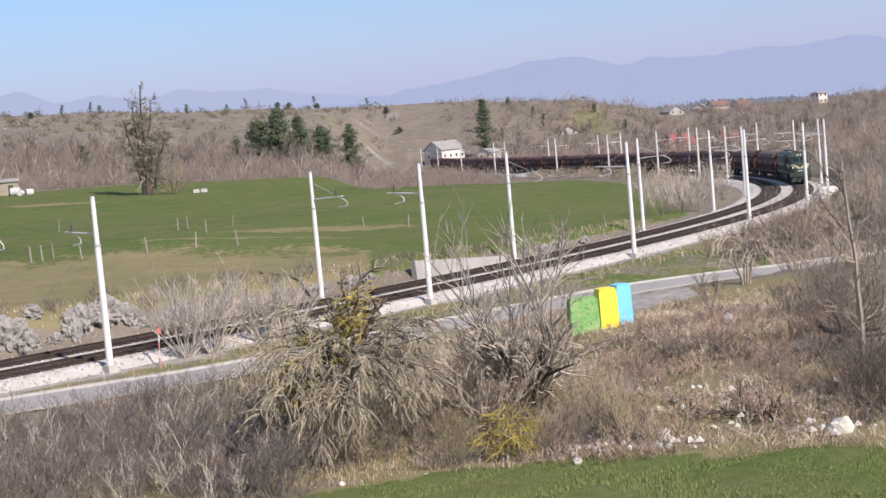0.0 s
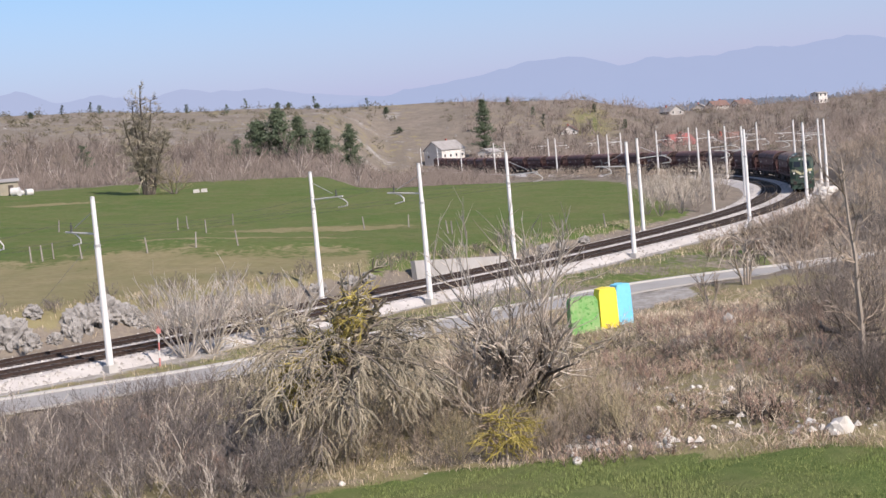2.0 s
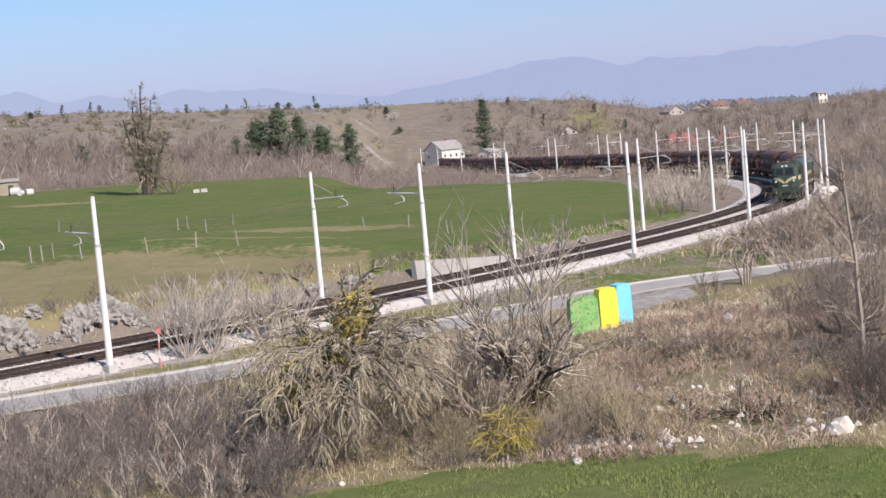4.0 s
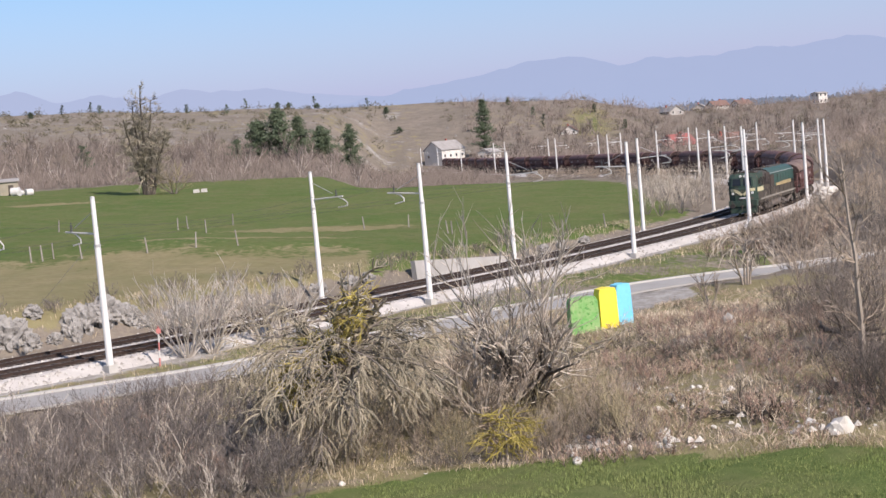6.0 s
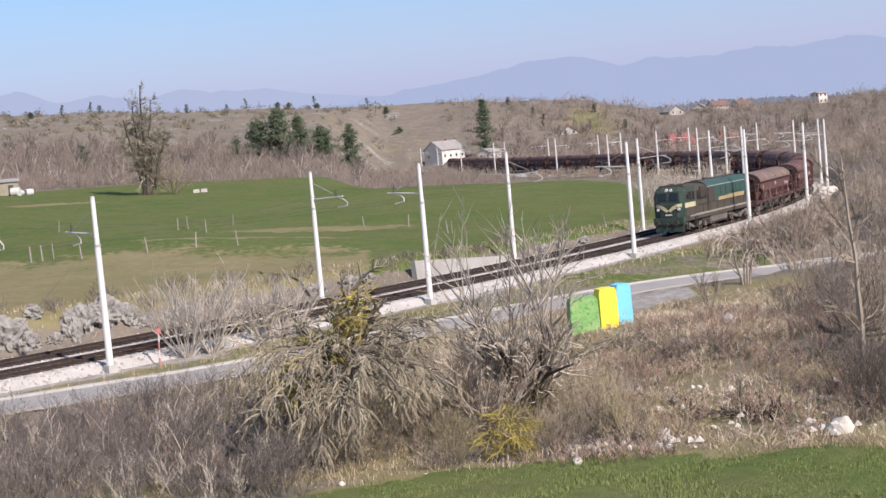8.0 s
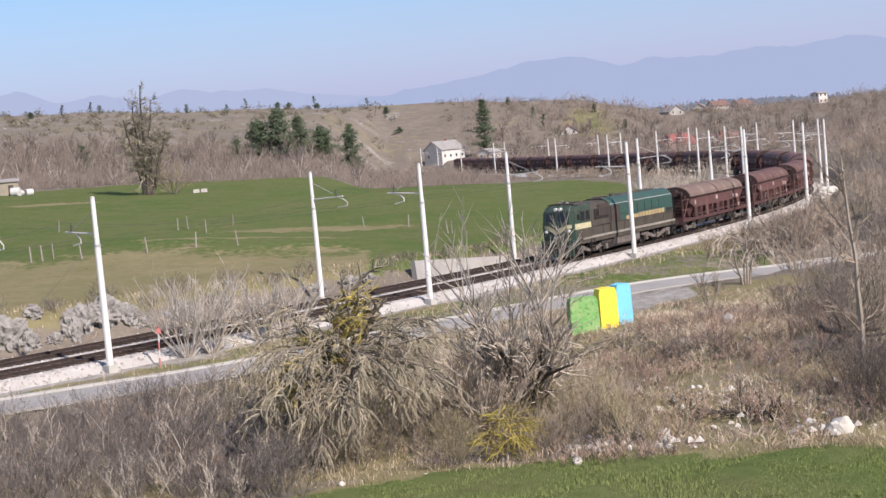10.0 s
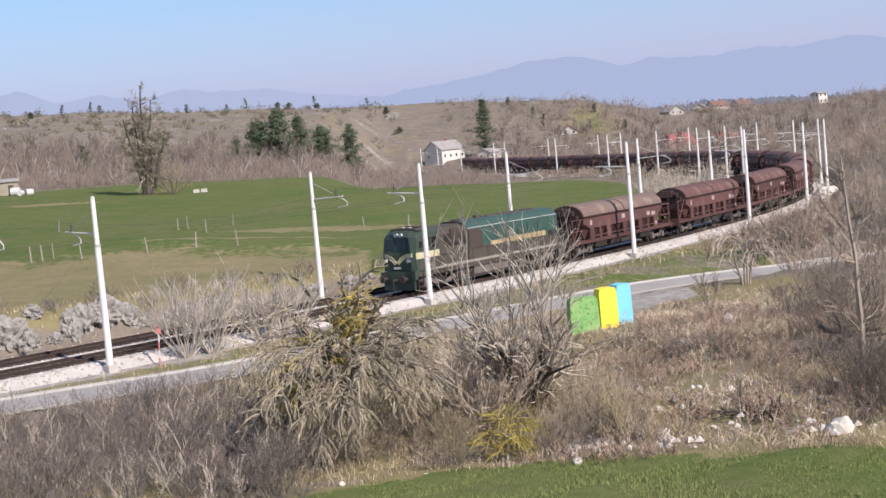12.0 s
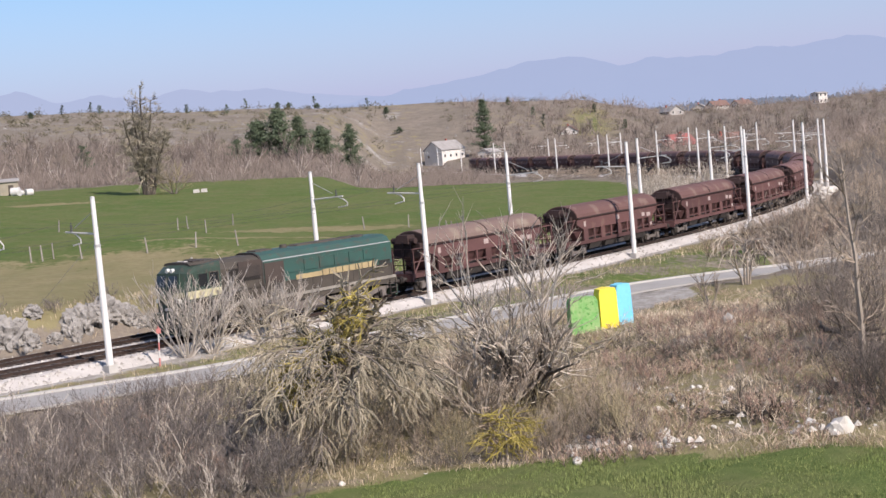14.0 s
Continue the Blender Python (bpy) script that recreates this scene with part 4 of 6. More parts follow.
# ---- plants ----
M["bark_grey"] = material("grey_bark", (0.30, 0.26, 0.22), (0.20, 0.17, 0.145), 2, 14, 0.95, bump=0.3)
M["bark_pale"] = material("pale_dry_stems", (0.60, 0.54, 0.47), (0.42, 0.37, 0.32), 2, 14, 0.95, bump=0.2)
M["bark_dark"] = material("dark_wet_bark", (0.13, 0.11, 0.09), (0.08, 0.068, 0.056), 2, 14, 0.95, bump=0.3)
M["twig_grey"] = material("grey_twigs", (0.225, 0.196, 0.178), (0.125, 0.108, 0.098), 0.8, 9, 0.95, bump=0, random_tint=0.5, island=True)
M["twig_brown"] = material("brown_twigs", (0.47, 0.39, 0.305), (0.28, 0.225, 0.172), 0.8, 9, 0.95, bump=0, random_tint=0.45, island=True)
M["twig_olive"] = material("olive_twigs", (0.44, 0.375, 0.235), (0.28, 0.235, 0.145), 1.5, 9, 0.95, bump=0, random_tint=0.3, island=True)
M["twig_willow"] = material("willow_twigs", (0.44, 0.385, 0.285), (0.24, 0.207, 0.152), 1.2, 9, 0.95, bump=0, random_tint=0.35, island=True)
M["twig_dark"] = material("dark_twigs", (0.225, 0.188, 0.160), (0.13, 0.11, 0.095), 0.8, 9, 0.95, bump=0, random_tint=0.45, island=True)
M["bleached"] = material("bleached_stalks", (0.70, 0.61, 0.48), (0.48, 0.39, 0.29), 0.5, 5, 0.95, bump=0, random_tint=0.45, island=True)
M["twig_hazel"] = material("hazel_twigs", (0.64, 0.57, 0.48), (0.38, 0.325, 0.26), 0.8, 9, 0.95, bump=0, random_tint=0.4, island=True)
M["twig_far"] = material("far_wood_twigs", (0.240, 0.198, 0.170), (0.150, 0.124, 0.108), 0.4, 4, 0.95, bump=0, random_tint=0.5, island=True)
M["twig_far_olive"] = material("creeper_twigs", (0.38, 0.34, 0.26), (0.26, 0.23, 0.175), 0.4, 4, 0.95, bump=0, random_tint=0.3, island=True)
M["twig_yellow"] = material("yellow_green_twigs", (0.47, 0.39, 0.11), (0.32, 0.26, 0.08), 1.5, 9, 0.95, bump=0, random_tint=0.25, island=True)
M["twig_pale"] = material("bleached_twigs", (0.62, 0.56, 0.49), (0.46, 0.41, 0.35), 1.5, 9, 0.95, bump=0, random_tint=0.25, island=True)
M["straw"] = material("dry_grass_blades", (0.60, 0.50, 0.36), (0.40, 0.325, 0.225), 0.5, 5, 0.95, bump=0, random_tint=0.5, island=True)
M["rust_weed"] = material("rust_brown_weeds", (0.46, 0.33, 0.26), (0.29, 0.205, 0.16), 0.5, 5, 0.95, bump=0, random_tint=0.5, island=True)
M["grass"] = material("green_grass_blades", (0.175, 0.245, 0.070), (0.25, 0.275, 0.11), 0.4, 4, 0.9, bump=0, random_tint=0.3, island=True)
M["needles"] = material("dark_pine_needles", (0.070, 0.098, 0.056), (0.105, 0.130, 0.080), 0.6, 5, 0.9, bump=0, random_tint=0.35, island=True)
M["rock"] = material("weathered_limestone", (0.42, 0.40, 0.37), (0.20, 0.187, 0.17), 1.6, 7, 0.95, bump=1.0, third=(0.13, 0.12, 0.105))
M["white_rock"] = material("white_limestone", (0.72, 0.69, 0.63), (0.50, 0.47, 0.42), 2.0, 9, 0.95, bump=0.8)


class Twigs:
    """Three-sided tapering branches gathered in two lists: thick wood and thin twigs."""

    def __init__(self, seed):
        self.r = random.Random(seed)
        self.wood, self.thin = ([], []), ([], [])

    def path(self, pts, r0, r1, thin):
        v, f = self.thin if thin else self.wood
        sides = 3 if thin else 5
        n = len(pts)
        base = len(v)
        for i, p in enumerate(pts):
            d = (pts[min(i + 1, n - 1)] - pts[max(i - 1, 0)]).normalized()
            a = d.orthogonal().normalized()
            b = d.cross(a)
            rr = r0 + (r1 - r0) * i / (n - 1)
            for k in range(sides):
                w = 2 * math.pi * k / sides
                q = p + a * (math.cos(w) * rr) + b * (math.sin(w) * rr)
                v.append((q.x, q.y, q.z))
        for i in range(n - 1):
            for k in range(sides):
                j = (k + 1) % sides
                f.append((base + i * sides + k, base + i * sides + j, base + (i + 1) * sides + j, base + (i + 1) * sides + k))

    def grow(self, p, d, length, r, depth, kids, wiggle=0.25, pull=0.0, spread=0.8, ratio=0.55, seg=4, thin_from=1, tip=0.35, rmin=0.006):
        """A branch and its children; pull lifts (+) or droops (-) it."""
        rn = self.r
        pts, dd = [p.copy()], d.normalized()
        for i in range(seg):
            dd = (dd + Vector((rn.uniform(-1, 1), rn.uniform(-1, 1), rn.uniform(-1, 1))) * wiggle + Vector((0, 0, pull))).normalized()
            pts.append(pts[-1] + dd * (length / seg))
        self.path(pts, r, r * tip, depth <= thin_from)
        if depth <= 0:
            return
        for k in range(kids[0]):
            u = rn.uniform(0.25, 1.0) * (len(pts) - 1)
            i = min(int(u), len(pts) - 2)
            q = pts[i].lerp(pts[i + 1], u - i)
            a = (pts[i + 1] - pts[i]).normalized()
            side = Vector((rn.uniform(-1, 1), rn.uniform(-1, 1), rn.uniform(-0.5, 0.8))).normalized()
            self.grow(q, (a + side * spread), length * ratio * rn.uniform(0.6, 1.25), max(r * 0.55, rmin), depth - 1, kids[1:] or kids, wiggle, pull, spread, ratio, max(1, seg - 1), thin_from, tip, rmin)

    def done(self, name, label, category, wood, thin, group="", wood_name="stem", thin_name="crown"):
        t = thing(name, label, category, group=group)
        for nm, (v, f), m in ((wood_name, self.wood, wood), (thin_name, self.thin, thin)):
            if f:
                tagged(mesh_object(nm, v, f, m, t), kind="stuff" if nm != "trunk" else "")
        return t


def put(ob, x, y, turn=0.0, sink=0.05, lean=0.0):
    ob.matrix_world = pose(x, y, ground_z(x, y) - sink, lean, 0, turn)
    return ob


def thicket(seed, h, spread, stems, wood, thin, label, kids=(6, 4), rr=0.013, out=0.5, name="shrub"):
    t = Twigs(seed)
    rn = t.r
    for _ in range(stems):
        a, u = rn.uniform(0, 2 * math.pi), rn.random() ** 0.6
        p = Vector((math.cos(a) * spread * u * 0.7, math.sin(a) * spread * u * 0.7, -0.1))
        t.grow(p, Vector((math.cos(a) * out * u, math.sin(a) * out * u, 1.0)), h * rn.uniform(0.65, 1.0), rr, 2, kids, 0.22, 0.04, 0.75, 0.42, 3, 1, 0.35, max(0.006, rr * 0.5))
    return t.done(name, label, "shrub", wood, thin, "leafless shrubs")


def scatter(variants, spots, rnd):
    """Copies of the variants at the spots; the first spots take the originals."""
    for i, (x, y) in enumerate(spots):
        src = variants[i % len(variants)]
        m = pose(x, y, ground_z(x, y) - 0.08, rnd.uniform(-6, 6), rnd.uniform(-6, 6), rnd.uniform(0, 360))
        if i < len(variants):
            src.matrix_world = m
        else:
            copy_thing(src, m)


def spots_in(rnd, n, x0, x1, y0, y1, gap=0.5, keep=None):
    out, tries = [], 0
    while len(out) < n and tries < n * 40:
        tries += 1
        x, y = rnd.uniform(x0, x1), rnd.uniform(y0, y1)
        if keep and not keep(x, y):
            continue
        if all((x - a) ** 2 + (y - b) ** 2 > gap * gap for a, b in out):
            out.append((x, y))
    return out


def off_of(x, y):
    i = int(np.argmin((x - _x) ** 2 + (y - _y) ** 2))
    return float(-(x - _x[i]) * math.sin(_h[i]) + (y - _y[i]) * math.cos(_h[i]))


rnd = random.Random(11)
GREY = "leafless grey-brown shrub of dense thin twigs on the bank"
# grey thicket below the lane
grey = [thicket(20 + i, h, 0.9, 20, M["bark_grey"], M["twig_grey"], GREY, (7, 4)) for i, h in enumerate((1.5, 1.8, 2.1, 1.3))]
scatter(grey, spots_in(rnd, 84, -24, -5.2, 43.4, 60.5, 1.1, lambda x, y: x < -5.0 - (y < 46) * 0.5 + max(0, (y - 50)) * -0.42 and y < road_y(x) - 6.0), rnd)
# brown and olive tangle under the two pollards
brown = [thicket(40 + i, h, 0.9, 18, M["bark_grey"], M["twig_brown"], "leafless brown tangle of brambles on the bank", (6, 4), name="bramble") for i, h in enumerate((1.0, 1.4, 1.7))]
olive = [thicket(50 + i, h, 1.0, 18, M["bark_grey"], M["twig_olive"], "leafless olive-brown shrub on the bank", (7, 5)) for i, h in enumerate((1.6, 2.0))]
scatter(brown, spots_in(rnd, 46, -6.0, 6.5, 45.5, 57, 1.05, lambda x, y: y > np.interp(x, *FORE) + 0.9 and not (0.2 < x < 2.7 and y < 47.4)), rnd)
scatter(olive, spots_in(rnd, 22, -6, 6.0, 45.8, 56, 1.2, lambda x, y: y > np.interp(x, *FORE) + 0.9 and not (0.2 < x < 2.7 and y < 47.8)), rnd)
# scrub on the slope outside the bend
slope = [thicket(60 + i, h, 1.2, 16, M["bark_grey"], M["twig_brown"], "leafless brown scrub on the slope outside the bend", (6, 3), 0.026) for i, h in enumerate((1.8, 2.6, 3.4))]
scatter(slope, spots_in(rnd, 95, 17, 76, 70, 235, 2.2, lambda x, y: -60 < off_of(x, y) < -7.5 - 0.02 * y and abs(y - road_y(x)) > 3.6 and x > 0.205 * y), rnd)
scatter([thicket(66 + i, h, 1.5, 15, M["bark_grey"], M["twig_brown"], "leafless brown scrub on the far slope outside the bend", (5, 3), 0.035) for i, h in enumerate((1.6, 2.4))],
        spots_in(rnd, 45, 44, 100, 160, 300, 3.0, lambda x, y: off_of(x, y) < -8 and 0.2 < x / y < 0.36), rnd)
verge = [thicket(74 + i, h, 1.0, 15, M["bark_dark"], M[tw], "leafless brown scrub between lane and track", (6, 4), 0.018) for i, (h, tw) in enumerate(((1.3, "twig_dark"), (1.8, "twig_brown"), (1.5, "rust_weed")))]
scatter(verge, spots_in(rnd, 46, 19, 37, 92, 138, 1.5, lambda x, y: off_of(x, y) < -7.2 and y > road_y(x) + 3.2 and x > 0.185 * y), rnd)
pale = [thicket(84 + i, h, 0.8, 9, M["bark_pale"], M[tw], "sparse leafless shrub of pale crooked stems on the bank", (5, 3), 0.017, 0.6) for i, (h, tw) in enumerate(((2.0, "twig_hazel"), (1.6, "twig_pale")))]
scatter(pale, spots_in(rnd, 22, -18, -4.6, 43.2, 56, 1.6, lambda x, y: x < -5.2 - max(0, (y - 50)) * 0.42 and y < road_y(x) - 6.5 and y > np.interp(x, *FORE) + 0.8), rnd)
scatter([thicket(88, 1.4, 0.9, 16, M["bark_dark"], M["rust_weed"], "leafless reddish-brown shrub on the bank", (6, 4))], spots_in(rnd, 9, -18, -5, 45, 57, 2.4, lambda x, y: x < -5.5 and y < road_y(x) - 6.5), rnd)
low = [thicket(70 + i, h, 0.8, 16, M["bark_grey"], M["rust_weed"], "low rust-brown bramble on the dry bank", (5, 3), 0.016, 0.9, "bramble") for i, h in enumerate((0.7, 1.0))]
scatter([thicket(92 + i, h, 0.7, 13, M["bark_dark"], M["twig_dark"], "low dark bramble in the dry grass of the bank", (6, 3), 0.015, 1.2, "bramble") for i, h in enumerate((0.6, 0.9))],
        spots_in(rnd, 44, 3, 18, 45.2, 70, 1.2, lambda x, y: y < road_y(x) - 9 and y > np.interp(x, *FORE) + 1.2 and wave(x, y, 2.2, 31) > 0.0), rnd)
scatter([thicket(96 + i, h, 0.8, 6, M["bark_pale"], M["bleached"], "sprawling pale dead stems in the dry grass of the bank", (4, 2), 0.014, 1.5, "bramble") for i, h in enumerate((0.9, 1.3))],
        spots_in(rnd, 52, -7, 18, 45.0, 72, 1.2, lambda x, y: y < road_y(x) - 9 and y > np.interp(x, *FORE) + 0.8), rnd)
scatter(low, spots_in(rnd, 95, 3, 19, 44.2, 72, 0.9, lambda x, y: y < road_y(x) - 6 and x > 3 + (y > 55) * 3), rnd)
dark = [thicket(80 + i, h, 1.1, 22, M["bark_dark"], M["twig_dark"], "dark leafless thicket on the bank", (7, 5)) for i, h in enumerate((1.9, 2.5))]
scatter(dark, [(17.4, 66.0), (18.6, 68.5), (17.0, 69.5), (19.6, 71.5), (16.0, 60.0), (16.8, 57.5), (17.6, 60.5), (15.0, 45.2), (16.6, 50.0), (14.4, 50.4), (18.4, 63.5), (14.6, 47.4), (15.2, 51.5), (16.4, 54.5), (15.5, 47.0)], rnd)


M["bark_brown"] = material("brown_grey_bark", (0.40, 0.345, 0.285), (0.26, 0.22, 0.18), 2, 14, 0.95, bump=0.3)


def willow():
    """A pollard: a short trunk, a gnarled head, upright stubs, and a skirt of hanging limbs."""
    t = Twigs(101)
    rn = t.r
    head = Vector((0.0, 0, 3.5))
    t.path([Vector((0, 0, -0.3)), Vector((0.08, 0.02, 1.3)), Vector((-0.05, 0, 2.6)), head, Vector((0.03, 0, 3.85))], 0.46, 0.34, False)
    for dx, dy, L, r in ((-0.25, 0.0, 1.9, 0.17), (0.0, 0.1, 2.7, 0.15), (0.22, -0.1, 2.3, 0.16), (0.6, 0.1, 1.7, 0.10), (-0.75, 0.1, 1.9, 0.08)):
        t.grow(head + Vector((dx * 0.5, dy * 0.5, -0.1)), Vector((dx * 0.8, dy, 1)), L, r, 2, (12, 6), 0.30, 0.01, 1.2, 0.42, 5, 1, 0.5, 0.010)
    t.grow(head + Vector((-0.2, 0, 1.4)), Vector((-1, 0, 0.25)), 2.0, 0.06, 1, (4,), 0.15, -0.02, 0.7, 0.3, 4, 0, 0.4, 0.012)
    for i in range(86):
        a = 2 * math.pi * (i + rn.random()) / 86
        z = 3.5 + rn.uniform(-0.7, 0.5)
        d = Vector((math.cos(a), math.sin(a), rn.uniform(-0.1, 0.95)))
        t.grow(Vector((math.cos(a) * 0.3, math.sin(a) * 0.3, z)), d, rn.uniform(2.3, 4.7), rn.uniform(0.028, 0.05), 2, (17, 6), 0.30, -0.19, 1.1, 0.26, 7, 1, 0.3, 0.009)
    return t.done("willow_tree", "old pollarded willow with a skirt of drooping leafless branches", "tree", M["bark_grey"], M["twig_willow"], wood_name="trunk", thin_name="crown")


put(willow(), -3.75, 48.6, 0)


def yellow_sprays():
    t = Twigs(131)
    rn = t.r
    for i in range(64):
        a = rn.uniform(0, 2 * math.pi)
        t.grow(Vector((rn.uniform(-0.5, 0.5), rn.uniform(-0.3, 0.3), rn.uniform(0.5, 1.7))), Vector((math.cos(a) * 0.8, math.sin(a) * 0.6, rn.uniform(-0.6, 0.5))), rn.uniform(0.5, 1.0), 0.024, 1, (7, 4), 0.2, -0.1, 0.8, 0.5, 4, 1)
    t.path([Vector((0, 0, -0.2)), Vector((0.1, 0, 0.7)), Vector((-0.1, 0.1, 1.6))], 0.05, 0.03, False)
    return t.done("vine_clump", "hanging clump of yellow-green leafless vine shoots", "vine", M["bark_grey"], M["twig_yellow"], "vines", "stem", "crown")


vine = put(yellow_sprays(), 1.45, 46.1)
copy_thing(vine, pose(-5.6, 48.0, ground_z(-5.6, 48.0) + 1.9, 0, 10, 80))
for k, (dx, dz) in enumerate(((-0.9, 2.7), (0.45, 4.0))):
    copy_thing(vine, pose(-3.75 + dx, 48.3, ground_z(-3.75, 48.3) + dz, 0, 0, 20 + 70 * k))


def bare_tree(seed, h, stems, r, kids, wood, thin, name, label, spread=0.7, out=0.35, pull=0.06, fork=0.0, depth=3, ratio=0.5, thin_from=1, group="bare trees", rmin=0.006):
    t = Twigs(seed)
    rn = t.r
    for i in range(stems):
        a = 2 * math.pi * (i + rn.random()) / stems
        t.grow(Vector((math.cos(a) * r * 1.3 * (stems > 1), math.sin(a) * r * 1.3 * (stems > 1), -0.2)), Vector((math.cos(a) * out, math.sin(a) * out, 1)), h * rn.uniform(0.6, 0.8) if stems > 1 else h * 0.85,
               r, depth, kids, 0.16, pull, spread, ratio, 4, thin_from, 0.25, rmin)
    return t.done(name, label, "tree", wood, thin, group, "trunk" if stems == 1 else "stem", "crown")


put(bare_tree(141, 4.8, 9, 0.15, (6, 5, 3), M["bark_dark"], M["twig_hazel"], "hazel_tree", "gnarled leafless tree with dark crooked stems", 0.95, 0.5, 0.03), 2.5, 52.2)
put(bare_tree(143, 6.9, 8, 0.095, (6, 5, 3), M["bark_brown"], M["twig_hazel"], "hazel_tree", "leafless many-stemmed tree with pale upright branches", 0.75, 0.45, 0.07, thin_from=2, rmin=0.009), 2.6, 52.9)
put(bare_tree(146, 5.2, 4, 0.10, (4, 4, 3), M["bark_pale"], M["twig_hazel"], "hazel_tree", "few pale leafless stems with sparse forks", 0.7, 0.3, 0.05, rmin=0.010), 0.9, 51.6)
put(bare_tree(142, 3.6, 9, 0.07, (7, 6, 4), M["bark_brown"], M["twig_brown"], "hazel_tree", "smaller leafless olive tree among brambles", 0.9, 0.6), 1.2, 49.6)


def ash():
    t = Twigs(149)
    rn = t.r
    pts = [Vector((-0.02 * k * k * 0.35 + rn.uniform(-0.06, 0.06), rn.uniform(-0.06, 0.06), -0.3 + 1.25 * k)) for k in range(8)]
    t.path(pts, 0.15, 0.03, False)
    for k in range(20):
        u = rn.uniform(1.6, 6.9)
        q = pts[int(u)].lerp(pts[int(u) + 1], u - int(u))
        a = rn.uniform(0, 2 * math.pi)
        t.grow(q, Vector((math.cos(a), math.sin(a), rn.uniform(0.2, 1.2))), rn.uniform(0.7, 2.0), 0.04, 2, (5, 3), 0.25, 0.06, 0.8, 0.5, 4, 2, 0.35, 0.010)
    return t.done("ash_tree", "slender leafless pale tree with short side branches", "tree", M["bark_brown"], M["twig_brown"], "bare trees", "trunk", "crown")


put(ash(), 15.6, 53.2, sink=0.2)


def pollard():
    """A cut-back stump with thick drooping pale limbs."""
    t = Twigs(144)
    rn = t.r
    for k in range(4):
        a = 2 * math.pi * k / 4
        t.grow(Vector((math.cos(a) * 0.2, math.sin(a) * 0.2, -0.2)), Vector((math.cos(a) * 0.12, math.sin(a) * 0.12, 1)), rn.uniform(2.2, 3.6), 0.09, 1, (7,), 0.18, 0.03, 0.7, 0.35, 4, 0, 0.5, 0.03)
    for k in range(17):
        a = rn.uniform(0, 2 * math.pi)
        t.grow(Vector((math.cos(a) * 0.2, math.sin(a) * 0.2, rn.uniform(1.6, 2.8))), Vector((math.cos(a) * 0.8, math.sin(a) * 0.8, 1.0)), rn.uniform(1.4, 3.0), 0.05, 1, (5,), 0.24, -0.26, 0.7, 0.35, 6, 0, 0.4, 0.022)
    return t.done("pollard_tree", "cut-back leafless tree with drooping pale limbs beside the lane", "tree", M["bark_brown"], M["twig_hazel"], "bare trees", "trunk", "crown")


put(pollard(), 18.7, 87.6)
put(bare_tree(147, 3.0, 5, 0.05, (5, 4, 3), M["bark_brown"], M["twig_brown"], "dead_shrub", "bare grey-brown shrub beside the lane", 0.7, 0.5, 0.03, depth=2), 14.6, 78.5)


def fallen_branch(seed, L, r, label):
    t = Twigs(seed)
    t.grow(Vector((0, 0, 0.12)), Vector((1, 0, 0.05)), L, r, 2, (7, 4), 0.14, 0.0, 0.8, 0.35, 6, 0, 0.4, 0.014)
    return t.done("fallen_branch", label, "branch", M["bark_dark"], M["twig_dark"], "fallen branches", "limb", "twig")


for _k, (x, y, turn, L, r) in enumerate(((16.3, 62.0, -95, 6.0, 0.16), (8.3, 48.9, -12, 3.4, 0.07), (6.4, 50.8, -25, 3.0, 0.05), (10.8, 47.6, 150, 2.6, 0.06))):
    put(fallen_branch(310 + _k, L, r, "dark dead branch lying on the dry bank"), x, y, turn, -0.05)
put(bare_tree(145, 1.5, 7, 0.05, (5, 4), M["bark_dark"], M["bark_dark"], "dead_shrub", "dark dead shrub leaning on the dry bank", 0.6, 0.9, 0.0, depth=2), 10.3, 47.3)
# pale fan-shaped shrubs between the lane and the track
fan = [bare_tree(150 + i, h, 17, 0.052, (6, 5), M["bark_pale"], M["twig_pale"], "fan_shrub", "pale leafless fan-shaped shrub beside the track", 0.45, 0.75, 0.07, depth=2, ratio=0.42, rmin=0.012, group="pale shrubs") for i, h in enumerate((5.0, 4.4))]
for src, spots in zip(fan, ([(-13.0, 76.2), (-14.2, 75.3)], [(-9.6, 79.9), (-10.5, 79.2)])):
    for i, (x, y) in enumerate(spots):
        if i:
            copy_thing(src, pose(x, y, ground_z(x, y) - 0.1, 0, 0, 130 * i))
        else:
            put(src, x, y)
# stems inside the bend
stemmy = [bare_tree(160 + i, h, 9, 0.035, (5, 4), M["bark_grey"], M["twig_hazel"], "sapling_clump", "clump of pale leafless saplings inside the bend", 0.6, 0.5, 0.04, depth=2, ratio=0.4, group="saplings") for i, h in enumerate((3.4, 4.4, 5.2))]
scatter(stemmy, spots_in(rnd, 26, 22, 42, 142, 196, 2.2, lambda x, y: 6.8 < off_of(x, y) < 16), rnd)
hedge = [thicket(170 + i, h, 1.6, 16, M["bark_grey"], M["twig_brown"], "low brown hedge scrub along the meadow's edge", (5, 3), 0.035, name="hedge_bush") for i, h in enumerate((1.6, 2.2))]
scatter(hedge, spots_in(rnd, 52, 4, 40, 196, 330, 2.6, lambda x, y: 7 < off_of(x, y) < 19), rnd)
cut = [thicket(180 + i, h, 0.9, 14, M["bark_grey"], M["twig_grey"], "leafless grey scrub on the edge of the cutting", (6, 4), 0.016) for i, h in enumerate((0.9, 1.3))]
